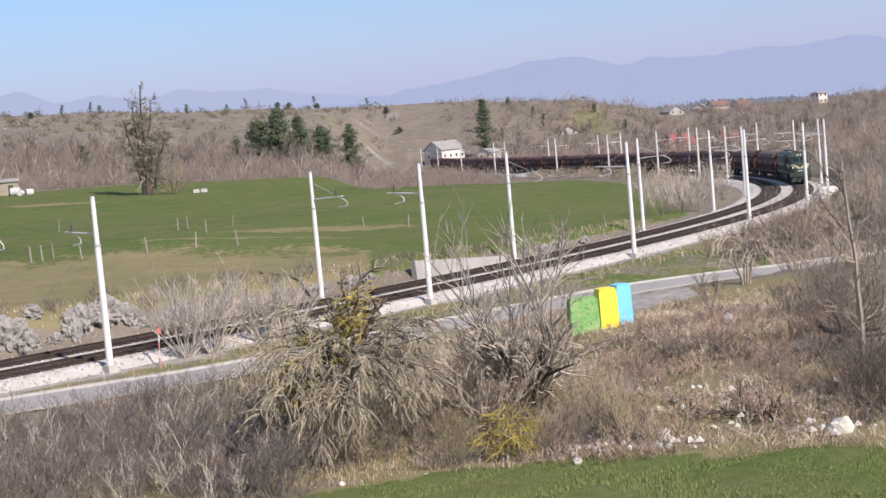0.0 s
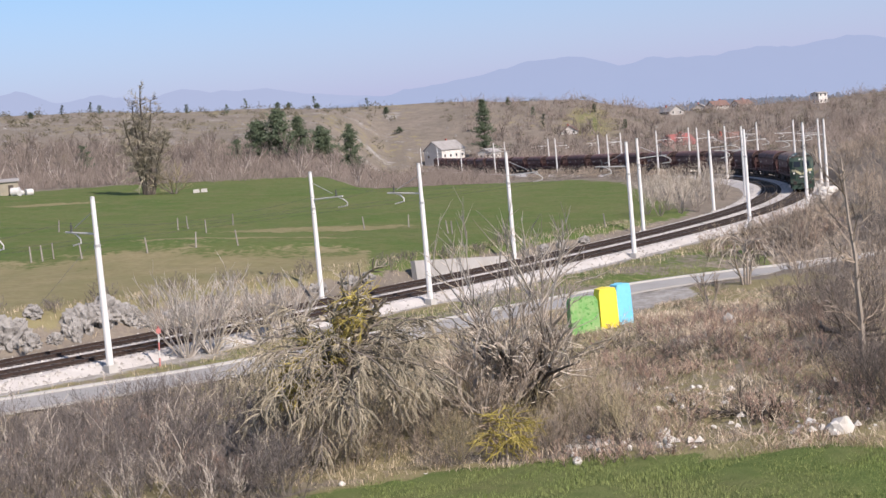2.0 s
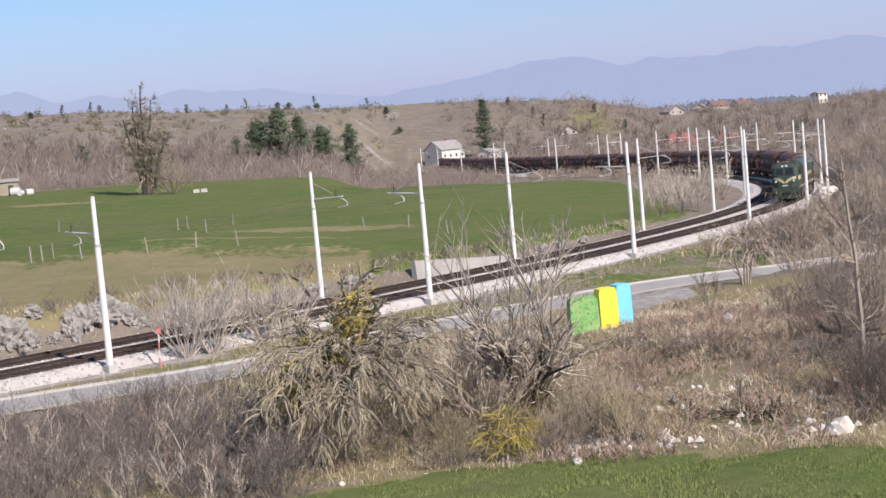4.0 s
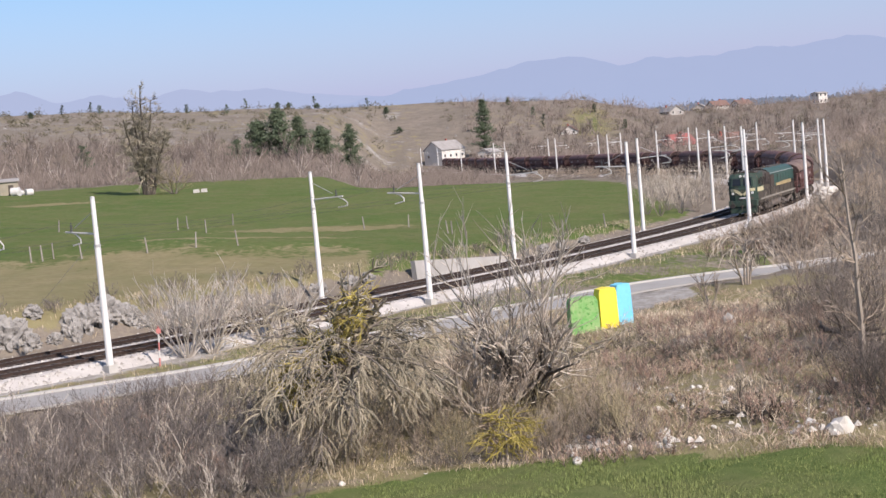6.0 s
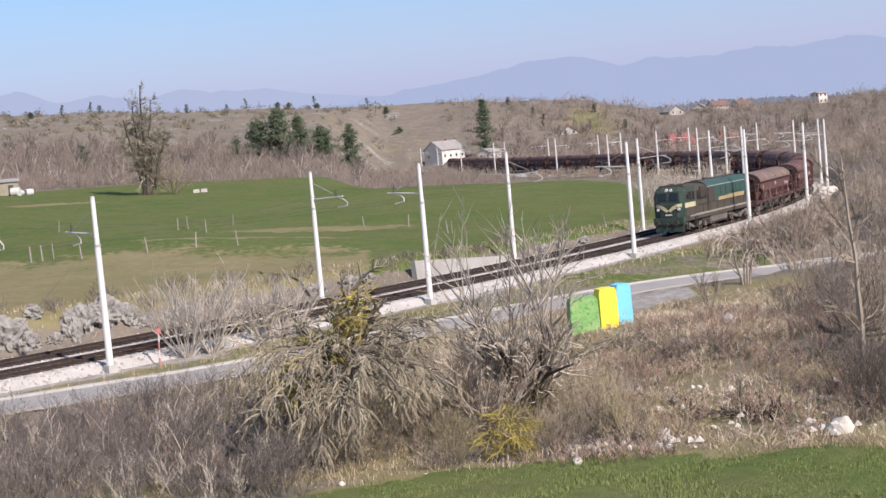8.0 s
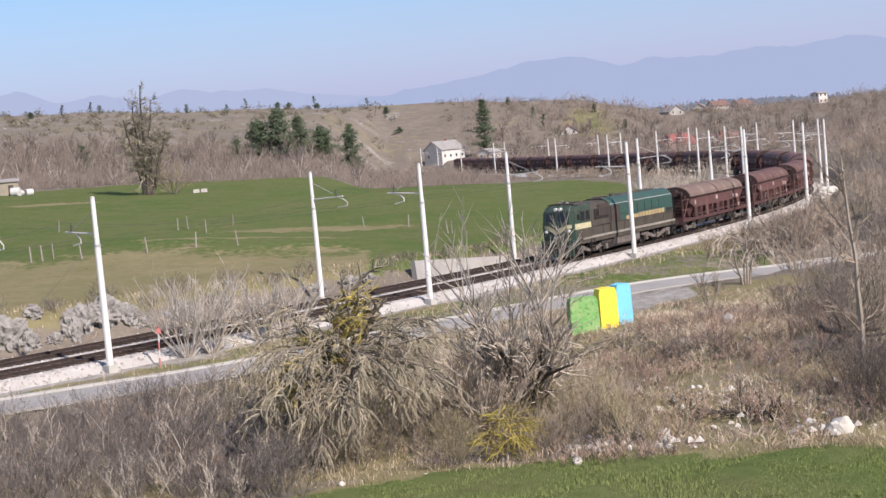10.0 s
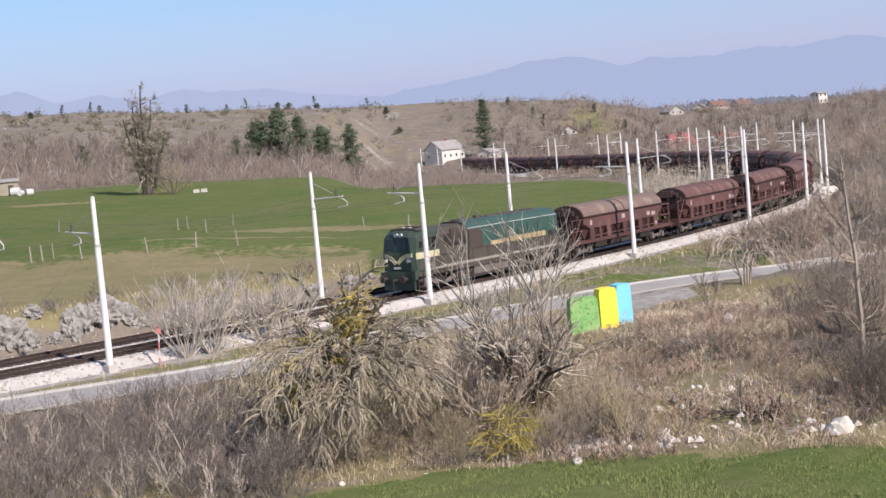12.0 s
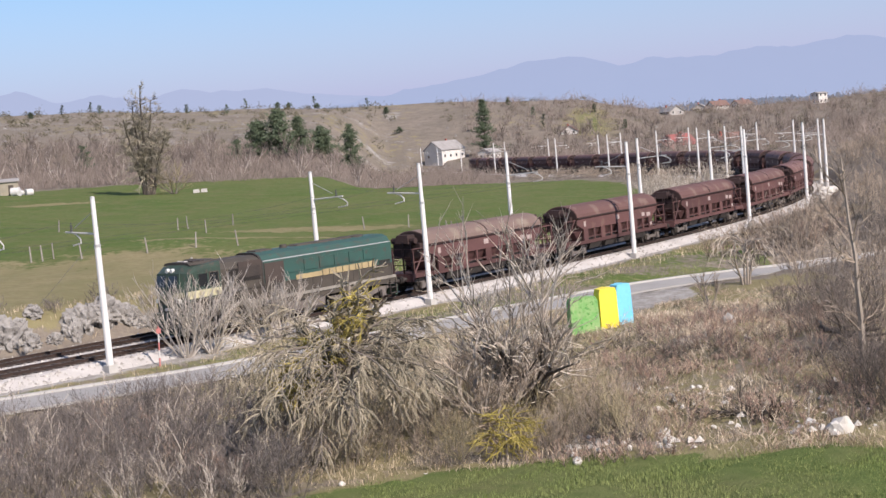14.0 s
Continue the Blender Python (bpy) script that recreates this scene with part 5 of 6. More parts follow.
scatter(cut, [line(s, o)[:2] for s, o in ((8, 8.6), (13, 8.8), (17, 8.3), (21, 8.9), (23, 7.4), (26, 8.4), (28, 7.0), (31, 8.2), (34, 7.6), (38, 8.0), (41, 7.2), (46, 7.4), (49, 8.0), (53, 7.5), (58, 7.6), (62, 8.2))], rnd)


def conifer(seed, h, w, label, low=0.12):
    rn = random.Random(seed)
    t = thing("pine_tree", label, "tree", group="evergreens")
    bm = bmesh.new()
    tube(bm, (0, 0, -0.4), (0.1, 0, h * 0.92), h * 0.02, 0.04, 8)
    part("trunk", bm, M["bark_dark"], t)
    v, f = [], []
    for b in range(150 if h > 8 else 60):
        u = low + (1 - low) * rn.random()
        reach = w * (1 - u) ** 0.58 * rn.uniform(0.55, 1.25) * (0.8 + 0.35 * math.sin(u * 23 + seed)) + 0.25
        a = rn.uniform(0, 2 * math.pi)
        for k in range(44):
            s = rn.random() ** 0.55
            c = Vector((math.cos(a) * reach * s, math.sin(a) * reach * s, h * u + reach * s * 0.22)) + Vector((rn.gauss(0, 0.3), rn.gauss(0, 0.3), rn.gauss(0, 0.22))) * (w / 3) * (0.35 + 0.6 * s)
            sz = rn.uniform(0.09, 0.24) * w / 3
            d1 = Vector((rn.uniform(-1, 1), rn.uniform(-1, 1), rn.uniform(-0.5, 0.6))).normalized() * sz
            d2 = d1.orthogonal().normalized() * sz * 0.7
            n = len(v)
            v += [tuple(c - d1), tuple(c + d1 * 0.4 + d2), tuple(c + d1 * 0.9 - d2 * 0.6)]
            f.append((n, n + 1, n + 2))
    mesh_object("crown", v, f, M["needles"], t)
    return t


for i, (x, y, h, w, nm) in enumerate(((-43.5, 399, 14.0, 6.5, "broad dark green pine at the meadow's far edge"), (-49.5, 402, 11.0, 5.5, "broad dark green pine at the meadow's far edge"), (-38.0, 403, 12.0, 4.6, "broad dark green pine at the meadow's far edge"), (-32.6, 414, 9.0, 5.0, "low dark green pine at the meadow's far edge"),
                                     (-23.4, 398, 14.0, 4.2, "tall dark green pine beside the line"), (21.5, 590, 24.0, 5.8, "tall dark spruce behind the white house"), (-92, 372, 6.5, 3.0, "small dark pine among bare trees"), (-55.0, 396, 6.5, 3.0, "small dark pine among bare trees"))):
    put(conifer(200 + i, h, w, nm), x, y)

# old tree in the meadow
def poplar():
    t = Twigs(213)
    rn = t.r
    for i, (dx, dy, h) in enumerate(((-0.8, 0.1, 15.5), (0.3, -0.2, 18.5), (1.2, 0.3, 16.0), (-1.9, -0.1, 13.0), (2.6, 0.0, 10.5))):
        pts = [Vector((dx * 0.25, dy * 0.25, -0.4))]
        for k in range(1, 7):
            u = k / 6
            pts.append(Vector((dx * (0.25 + 1.3 * u) + rn.uniform(-0.25, 0.25), dy * (0.25 + 2 * u) + rn.uniform(-0.25, 0.25), h * u)))
        t.path(pts, 0.42, 0.07, False)
        for k in range(58):
            u = rn.uniform(0.8, 5.95)
            q = pts[int(u)].lerp(pts[int(u) + 1], u - int(u))
            a = rn.uniform(0, 2 * math.pi)
            up = rn.choice([0.9, 0.9, 0.5, -0.2])
            t.grow(q, Vector((math.cos(a), math.sin(a), up)), rn.uniform(1.5, 3.8) * (1.15 - u / 8), 0.07, 2, (8, 3), 0.22, -0.05 if up < 0.6 else 0.05, 0.8, 0.5, 4, 2, 0.4, 0.028)
    return t.done("poplar_tree", "old leafless poplar hung with dry creepers in the meadow", "tree", M["bark_dark"], M["twig_far_olive"], "bare trees", "trunk", "crown")


old = poplar()
put(old, -48.8, 239)
put(bare_tree(211, 5.5, 12, 0.08, (6, 5), M["bark_grey"], M["twig_olive"], "fan_shrub", "leafless olive shrub at the foot of the old tree", 0.6, 0.9, 0.0, depth=2, group="pale shrubs"), -44.5, 239)

# bare woods behind the meadow
wood = [bare_tree(220 + i, h, 3, 0.12, (7, 4, 4), M["bark_grey"], M["twig_far"], "bare_tree", "leafless grey tree in the wood behind the meadow", 0.6, 0.2, 0.06, depth=2, ratio=0.4, rmin=0.035) for i, h in enumerate((6.0, 8.0, 10.0))]
wood_b = [bare_tree(230 + i, h, 3, 0.11, (7, 4, 4), M["bark_pale"], M["twig_far"], "bare_tree", "leafless pale-stemmed tree in the wood behind the meadow", 0.6, 0.3, 0.06, depth=2, ratio=0.42, rmin=0.035) for i, h in enumerate((5.0, 7.0))]
scatter(wood, spots_in(rnd, 92, -150, -35, 305, 440, 4.5, lambda x, y: -0.42 < x / y < -0.09 and y > 290 - x * 0.12), rnd)
scatter(wood_b, spots_in(rnd, 98, -150, 10, 300, 470, 4.0, lambda x, y: -0.42 < x / y < -0.035 and off_of(x, y) > 12), rnd)
vill = [bare_tree(240 + i, h, 3, 0.16, (7, 4, 4), M["bark_grey"], M["twig_far"], "bare_tree", "leafless grey tree between the houses of the village", 0.6, 0.2, 0.06, depth=2, ratio=0.4, rmin=0.055) for i, h in enumerate((5.0, 7.5))]
scatter(vill, spots_in(rnd, 120, 20, 240, 400, 660, 6.0, lambda x, y: 0.035 < x / y < 0.34 and off_of(x, y) < -9), rnd)


def hill_scrub():
    """Small far bushes over the hills, a knot of twig tufts each."""
    rn = random.Random(77)
    v, f = [], []
    spots = spots_in(rn, 1700, -330, 260, 380, 790, 3.3, lambda x, y: abs(x / y) < 0.45 and abs(off_of(x, y)) > 10)
    px, py = np.array([p[0] for p in spots]), np.array([p[1] for p in spots])
    pz = terrain(px, py)
    for x, y, z in zip(px, py, pz):
        R = 0.5 + 2.2 * rn.random() ** 2
        for _ in range(34):
            c = Vector((rn.gauss(0, 0.5), rn.gauss(0, 0.5), abs(rn.gauss(0.35, 0.4)))) * R + Vector((x, y, z))
            d1 = Vector((rn.uniform(-1, 1), rn.uniform(-1, 1), rn.uniform(0, 1.4))).normalized() * R * 0.3
            d2 = d1.orthogonal().normalized() * R * 0.12
            n = len(v)
            v += [tuple(c - d1), tuple(c + d2), tuple(c + d1)]
            f.append((n, n + 1, n + 2))
    mt = material("hill_scrub_twigs", (0.13, 0.11, 0.075), (0.085, 0.08, 0.05), 0.1, 1, 0.95, bump=0, random_tint=0.35, island=True)
    tagged(mesh_object("hill_scrub", v, f, mt), "scattered dark scrub over the dry hills", "scrub", kind="stuff")


hill_scrub()


def undergrowth():
    """Brushwood that fills the wood behind the meadow."""
    rn = random.Random(78)
    v, f = [], []
    spots = spots_in(rn, 1300, -165, 22, 268, 470, 2.5, lambda x, y: -0.42 < x / y < 0.05 and off_of(x, y) > 9 and math.hypot(x, y) > 287)
    px, py = np.array([p[0] for p in spots]), np.array([p[1] for p in spots])
    for x, y, z in zip(px, py, terrain(px, py)):
        R = rn.uniform(1.0, 2.6)
        for _ in range(80):
            c = Vector((rn.gauss(0, 0.6), rn.gauss(0, 0.6), abs(rn.gauss(0.4, 0.5)))) * R + Vector((x, y, z))
            d1 = Vector((rn.uniform(-0.6, 0.6), rn.uniform(-0.6, 0.6), rn.uniform(0.4, 1.4))).normalized() * R * rn.uniform(0.25, 0.6)
            d2 = d1.orthogonal().normalized() * R * 0.024
            n = len(v)
            v += [tuple(c - d1 + d2), tuple(c - d1 - d2), tuple(c + d1)]
            f.append((n, n + 1, n + 2))
    tagged(mesh_object("brushwood", v, f, M["twig_far"]), "grey-brown brushwood filling the leafless wood", "brushwood", kind="stuff")


undergrowth()


def village_scrub():
    """Grey brushwood between the houses."""
    rn = random.Random(79)
    v, f = [], []
    spots = spots_in(rn, 1000, 15, 250, 370, 735, 4.0, lambda x, y: 0.02 < x / y < 0.36 and off_of(x, y) < -10)
    px, py = np.array([p[0] for p in spots]), np.array([p[1] for p in spots])
    for x, y, z in zip(px, py, terrain(px, py)):
        R = rn.uniform(1.2, 3.6)
        for _ in range(40):
            c = Vector((rn.gauss(0, 0.6), rn.gauss(0, 0.6), abs(rn.gauss(0.5, 0.55)))) * R + Vector((x, y, z))
            d1 = Vector((rn.uniform(-0.6, 0.6), rn.uniform(-0.6, 0.6), rn.uniform(0.4, 1.4))).normalized() * R * rn.uniform(0.25, 0.6)
            d2 = d1.orthogonal().normalized() * R * 0.05
            n = len(v)
            v += [tuple(c - d1 + d2), tuple(c - d1 - d2), tuple(c + d1)]
            f.append((n, n + 1, n + 2))
    tagged(mesh_object("village_brushwood", v, f, M["twig_far"]), "grey-brown brushwood between the village houses", "brushwood", kind="stuff")


village_scrub()
small = [conifer(300 + i, h, w, "small dark tree on the hill's crest") for i, (h, w) in enumerate(((4.6, 1.8), (6.2, 1.6), (3.0, 2.4)))]
scatter(small, spots_in(rnd, 22, -330, 130, 640, 735, 9.0, lambda x, y: -0.34 < x / y < 0.15), rnd)


def blades(name, label, n, x0, x1, y0, y1, keep, lo, hi, width, mat, seed, flop=0.9):
    """Grass blades, a bent pair of triangles each."""
    g = np.random.default_rng(seed)
    x, y = g.uniform(x0, x1, n), g.uniform(y0, y1, n)
    k = keep(x, y, g)
    x, y = x[k], y[k]
    z = terrain(x, y)
    m = len(x)
    h, a, w = g.uniform(lo, hi, m), g.uniform(0, 6.283, m), g.uniform(0.6, 1.3, m) * width
    lean = g.uniform(0.1, flop, m) * h
    la = g.uniform(0, 6.283, m)
    dx, dy = np.cos(a) * w, np.sin(a) * w
    lx, ly = np.cos(la) * lean, np.sin(la) * lean
    mx, my, mz = x + lx * 0.35, y + ly * 0.35, z + h * 0.6
    P = np.stack([np.stack([x - dx, y - dy, z - 0.05], -1), np.stack([x + dx, y + dy, z - 0.05], -1),
                  np.stack([mx - dx * 0.8, my - dy * 0.8, mz], -1), np.stack([mx + dx * 0.8, my + dy * 0.8, mz], -1), np.stack([x + lx, y + ly, z + h], -1)], 1).reshape(-1, 3)
    i = np.arange(m)[:, None] * 5
    F = (i + np.array([[0, 1, 3, 2]])).tolist() + (i + np.array([[2, 3, 4]])).tolist()
    ob = mesh_object(name, P.tolist(), F, mat)
    return tagged(ob, label, "grass", kind="stuff")


def bank_keep(x, y, g):
    clump = wave(x, y, 1.6, 20) + 0.6 * wave(x, y, 0.6, 21)
    return (y > np.interp(x, *FORE) - 0.2) & (y < road_y(x) - 2.6) & (clump > g.uniform(-0.45, 0.45, x.shape)) & (np.abs(x) < 0.36 * y) & ~on_apron(x, y)


blades("dry_grass", "dead straw-coloured grass tufts over the bank", 210000, -22, 26, 40, 84, bank_keep, 0.06, 0.24, 0.009, M["straw"], 1, 2.2)
blades("dry_weeds", "rust-brown dead weeds over the bank", 100000, 2, 28, 42, 84, lambda x, y, g: bank_keep(x, y, g) & (wave(x, y, 3.5, 22) > g.uniform(-0.3, 0.8, x.shape)), 0.10, 0.32, 0.008, M["rust_weed"], 2, 1.8)
blades("dead_stalks", "long bleached dead stalks lying over the bank", 42000, 0, 28, 43, 84, bank_keep, 0.10, 0.38, 0.013, M["bleached"], 7, 3.2)
blades("green_grass", "short green grass in the foreground", 70000, -8, 18, 34, 46.5, lambda x, y, g: y < np.interp(x, *FORE) + g.normal(0.0, 0.35, x.shape), 0.04, 0.11, 0.008, M["grass"], 3)
blades("verge_grass", "short green and dry grass between lane and track", 60000, -24, 24, 60, 112, lambda x, y, g: (y > road_y(x) + 2.5) & (along(x, y)[1] < -6.2) & (wave(x, y, 2.5, 23) > g.uniform(-0.8, 0.7, x.shape)), 0.08, 0.22, 0.014, M["grass"], 4)
blades("verge_weeds", "dead grass along the foot of the ballast", 40000, -24, 40, 60, 150, lambda x, y, g: (y > road_y(x) + 2.2) & (np.abs(along(x, y)[1] + 7.6) < 1.9), 0.12, 0.4, 0.016, M["straw"], 5)
blades("cutting_grass", "dead grass on the cutting's edge", 60000, -34, 24, 74, 142, lambda x, y, g: (np.abs(along(x, y)[1] - 8.3) < 2.0) & (wave(x, y, 2.0, 24) > g.uniform(-1.0, 0.5, x.shape)), 0.12, 0.4, 0.016, M["straw"], 6)


# ---- rocks ----
def rock(name, size, seed, mat, label, squash=0.7, detail=3, group="rocks", rough=0.35):
    bm = bmesh.new()
    bmesh.ops.create_icosphere(bm, subdivisions=detail, radius=1.0)
    o = Vector((seed * 3.1, seed * 1.7, seed * 0.9))
    for v in bm.verts:
        c = v.co.copy()
        k = 1 + rough * noise.fractal(c * 1.3 + o, 0.8, 2.1, 5) - 0.55 * max(0.0, 0.22 - abs(noise.noise(c * 1.9 + o))) - 0.40 * max(0.0, 0.2 - abs(noise.noise(c * 4.1 + o))) + 0.10 * noise.noise(c * 8.0 + o)
        k -= 0.12 * (noise.cell(c * 2.6 + o) > 0.4)
        v.co = Vector((c.x * k * size[0], c.y * k * size[1], c.z * k * size[2] * squash))
    ob = part(name, bm, mat, None)
    return tagged(ob, label, "rock", group)


for i, (s, o, up, a, b, c) in enumerate(((10.6, 7.75, 0.5, 1.0, 0.8, 1.0), (12.8, 7.35, 0.75, 1.3, 0.8, 1.3), (14.0, 7.05, 0.2, 0.7, 0.6, 0.7), (15.3, 8.45, 1.75, 0.6, 0.5, 0.55), (15.6, 7.05, 0.12, 0.65, 0.5, 0.45), (17.0, 7.05, 0.3, 0.6, 0.5, 0.9),
                                          (17.9, 7.55, 0.9, 1.15, 0.8, 1.1), (19.6, 7.65, 1.1, 1.3, 0.9, 1.15), (21.2, 7.55, 0.6, 0.9, 0.7, 0.9), (22.0, 7.15, 0.1, 0.8, 0.5, 0.55), (24.0, 7.55, 0.2, 0.6, 0.5, 0.5), (25.5, 7.5, 0.2, 1.0, 0.7, 0.8),
                                          (40.5, 7.3, 0.1, 0.9, 0.6, 0.7), (37.5, 7.4, 0.1, 0.8, 0.6, 0.6), (42.6, 7.1, 0.2, 0.6, 0.5, 0.6), (66, 7.0, -0.1, 0.7, 0.5, 0.4), (69, 7.0, -0.1, 0.8, 0.5, 0.4), (73, 6.8, -0.1, 0.6, 0.5, 0.4))):
    x, y, g, h = line(s, o - 0.55)
    r = rock("outcrop", (a, b, c), i + 1, M["rock"], "grey weathered limestone outcrop in the cutting beside the track", 1.0, 4, "outcrops")
    r.matrix_world = pose(x, y, g + up, 0, 0, math.degrees(h))
for i, (x, y, a, nm) in enumerate(((12.2, 44.6, 0.45, "white"), (3.7, 44.6, 0.19, "white"), (5.5, 45.6, 0.17, "white"), (6.8, 45.9, 0.20, "white"), (6.75, 45.4, 0.13, "white"), (6.3, 55.4, 0.42, "grey"), (6.9, 55.8, 0.3, "grey"), (5.8, 55.0, 0.26, "grey"),
                                     (4.1, 47.2, 0.33, "grey"), (4.6, 46.6, 0.26, "grey"), (7.3, 50.6, 0.16, "white"), (8.0, 52.4, 0.2, "grey"), (9.6, 50.0, 0.15, "white"), (-3.9, 44.6, 0.14, "white"), (0.9, 56.0, 0.35, "grey"), (0.6, 55.4, 0.22, "grey"), (11.6, 46.0, 0.2, "white"), (12.9, 61.0, 0.2, "grey"), (5.0, 46.9, 0.14, "white"), (3.7, 46.9, 0.16, "white"), (4.4, 47.8, 0.2, "white"), (6.0, 56.4, 0.25, "white"), (5.4, 54.2, 0.18, "white"), (7.2, 54.8, 0.18, "white"), (8.6, 47.0, 0.12, "white"), (9.3, 53.2, 0.14, "white"), (-1.2, 45.0, 0.1, "white"), (10.8, 45.0, 0.16, "grey"), (7.9, 56.5, 0.15, "white"), (13.2, 66.5, 0.5, "grey"), (16.4, 49.5, 0.5, "grey"), (17.2, 51.0, 0.4, "grey"))):
    r = rock("boulder", (a, a * 0.8, a), i + 40, M["white_rock"] if nm == "white" else M["rock"], f"{nm} limestone boulder lying in the dry bank", 0.8, 2, "boulders")
    r.matrix_world = pose(x, y, ground_z(x, y) + a * 0.35, 0, 0, i * 47)
for i, (x, y, a, up) in enumerate(((44.0, 161.0, 1.3, 0.5), (42.9, 157.8, 1.1, 0.3), (45.2, 162.4, 0.9, 0.4), (42.0, 154.0, 0.8, 0.1))):
    r = rock("pale_boulder", (a, a, a * 0.8), i + 70, M["white_rock"], "large pale boulder lying beside the outer track", 0.8, 3, "pale boulders")
    r.matrix_world = pose(x, y, ground_z(x, y) + up, 0, 0, i * 70)


def rubble():
    """Small pale stones strewn over the bank."""
    rn = random.Random(90)
    v, f = [], []
    for cx, cy, n, sp in ((6.2, 55.5, 60, 0.8), (4.2, 46.9, 46, 0.5), (6.6, 46.2, 24, 0.6), (8.8, 52.0, 30, 1.5), (12.0, 50.0, 30, 2.0), (0.8, 55.6, 34, 0.5), (16.8, 50.2, 46, 0.7), (12.0, 45.4, 24, 0.6)):
        for _ in range(n):
            x, y = cx + rn.gauss(0, sp), cy + rn.gauss(0, sp)
            z, r, a, k = ground_z(x, y), 0.05 + 0.16 * rn.random() ** 2, rn.uniform(0, 3), len(v)
            for dx, dy, dz in ((1, 0, 0), (0, 1, -0.1), (-1, 0, 0), (0, -1, 0.1), (0.2, 0.15, 0.9), (-0.25, -0.1, 0.8)):
                v.append((x + r * (dx * math.cos(a) - dy * math.sin(a)) * rn.uniform(0.8, 1.2), y + r * (dx * math.sin(a) + dy * math.cos(a)), z + 0.03 + r * dz))
            f += [(k, k + 1, k + 4), (k + 1, k + 2, k + 5), (k + 1, k + 5, k + 4), (k + 2, k + 3, k + 5), (k + 3, k, k + 4), (k + 3, k + 4, k + 5)]
    tagged(mesh_object("rubble", v, f, M["white_rock"]), "small pale limestone rubble strewn over the bank", "rubble", kind="stuff")


rubble()


def hill_stones():
    """Pale limestone lumps showing through the dry turf of the hills."""
    rn = random.Random(92)
    v, f = [], []
    spots = spots_in(rn, 620, -330, 250, 400, 760, 2.5, lambda x, y: abs(x / y) < 0.45 and abs(off_of(x, y)) > 12 and wave(x, y, 18.0, 5.0) > rn.uniform(-0.5, 0.7))
    px, py = np.array([p[0] for p in spots]), np.array([p[1] for p in spots])
    for x, y, z in zip(px, py, terrain(px, py)):
        r, a, k = 0.15 + 0.75 * rn.random() ** 2.5, rn.uniform(0, 3), len(v)
        for dx, dy, dz in ((1.5, 0, -0.2), (0, 1, -0.2), (-1.4, 0, -0.2), (0, -1, -0.2), (0.4, 0.15, 0.75), (-0.5, -0.1, 0.55)):
            v.append((x + r * (dx * math.cos(a) - dy * math.sin(a)) * rn.uniform(0.7, 1.3), y + r * (dx * math.sin(a) + dy * math.cos(a)), z + r * dz))
        f += [(k, k + 1, k + 4), (k + 1, k + 2, k + 5), (k + 1, k + 5, k + 4), (k + 2, k + 3, k + 5), (k + 3, k, k + 4), (k + 3, k + 4, k + 5)]
    tagged(mesh_object("hill_stones", v, f, M["rock"]), "pale limestone lumps scattered over the dry hills", "stones", kind="stuff")


hill_stones()


# ---- built things ----
def slabs():
    """Three painted concrete blocks in a row beside the lane."""
    paints = (("green", (0.10, 0.40, 0.08), (0.34, 0.47, 0.21)), ("yellow", (0.90, 0.76, 0.08), (0.82, 0.66, 0.06)), ("light blue", (0.22, 0.64, 0.84), (0.17, 0.55, 0.78)))
    for i, ((nm, a, b), (x, y, w, h)) in enumerate(zip(paints, ((6.85, 71.6, 1.55, 1.75), (8.10, 72.0, 1.05, 1.88), (9.0, 72.9, 0.95, 1.72)))):
        mt = material("block_paint_" + nm.replace(" ", "_"), a, b, 2.2 if nm == "green" else 1.0, 9, 0.6, bump=0.25, third=(0.07, 0.26, 0.05) if nm == "green" else (a[0] * 0.8, a[1] * 0.85, a[2]), spec=0.3)
        bm = bmesh.new()
        hw = w / 2
        out = [(-hw, -0.6), (hw, -0.6), (hw * 0.94, h * 0.86), (hw * 0.82, h * 0.97), (0, h), (-hw * 0.86, h * 0.96), (-hw * 0.98, h * 0.84)]
        fr, bk = [bm.verts.new((px, -0.32 + 0.06 * (pz > 0.5), pz)) for px, pz in out], [bm.verts.new((px, 0.32, pz)) for px, pz in out]
        for k in range(len(out)):
            j = (k + 1) % len(out)
            bm.faces.new((fr[k], fr[j], bk[j], bk[k]))
        bm.faces.new(fr), bm.faces.new(bk[::-1])
        ob = part("painted_block", bm, mt, None, bevel=0.05)
        tagged(ob, f"rounded concrete block painted {nm} beside the lane", "concrete block", "painted blocks")
        ob.matrix_world = pose(x, y, -0.55 + 0.2 * i, 0, 0, 14 + 8 * i)


slabs()


def retaining_wall():
    bm = bmesh.new()
    n = 14
    rows = []
    for i in range(n + 1):
        u = i / n
        s = 47.2 + 12.0 * u
        top = 1.05 - 1.0 * u
        r = []
        for o, z in ((5.75, -0.6), (5.9, top), (6.3, top), (6.3, -0.6)):
            x, y, g, h = line(s, o)
            r.append(bm.verts.new((x, y, g + z)))
        rows.append(r)
    for a, b in zip(rows, rows[1:]):
        for k in range(3):
            bm.faces.new((a[k], a[k + 1], b[k + 1], b[k]))
    bm.faces.new(rows[0]), bm.faces.new(rows[-1][::-1])
    ob = part("retaining_wall", bm, material("pale_concrete", (0.44, 0.42, 0.395), (0.33, 0.315, 0.29), 0.7, 8, 0.9, bump=0.3, third=(0.36, 0.34, 0.31)), None)
    tagged(ob, "low pale concrete retaining wall beside the inner track", "wall", kind="structure")


retaining_wall()


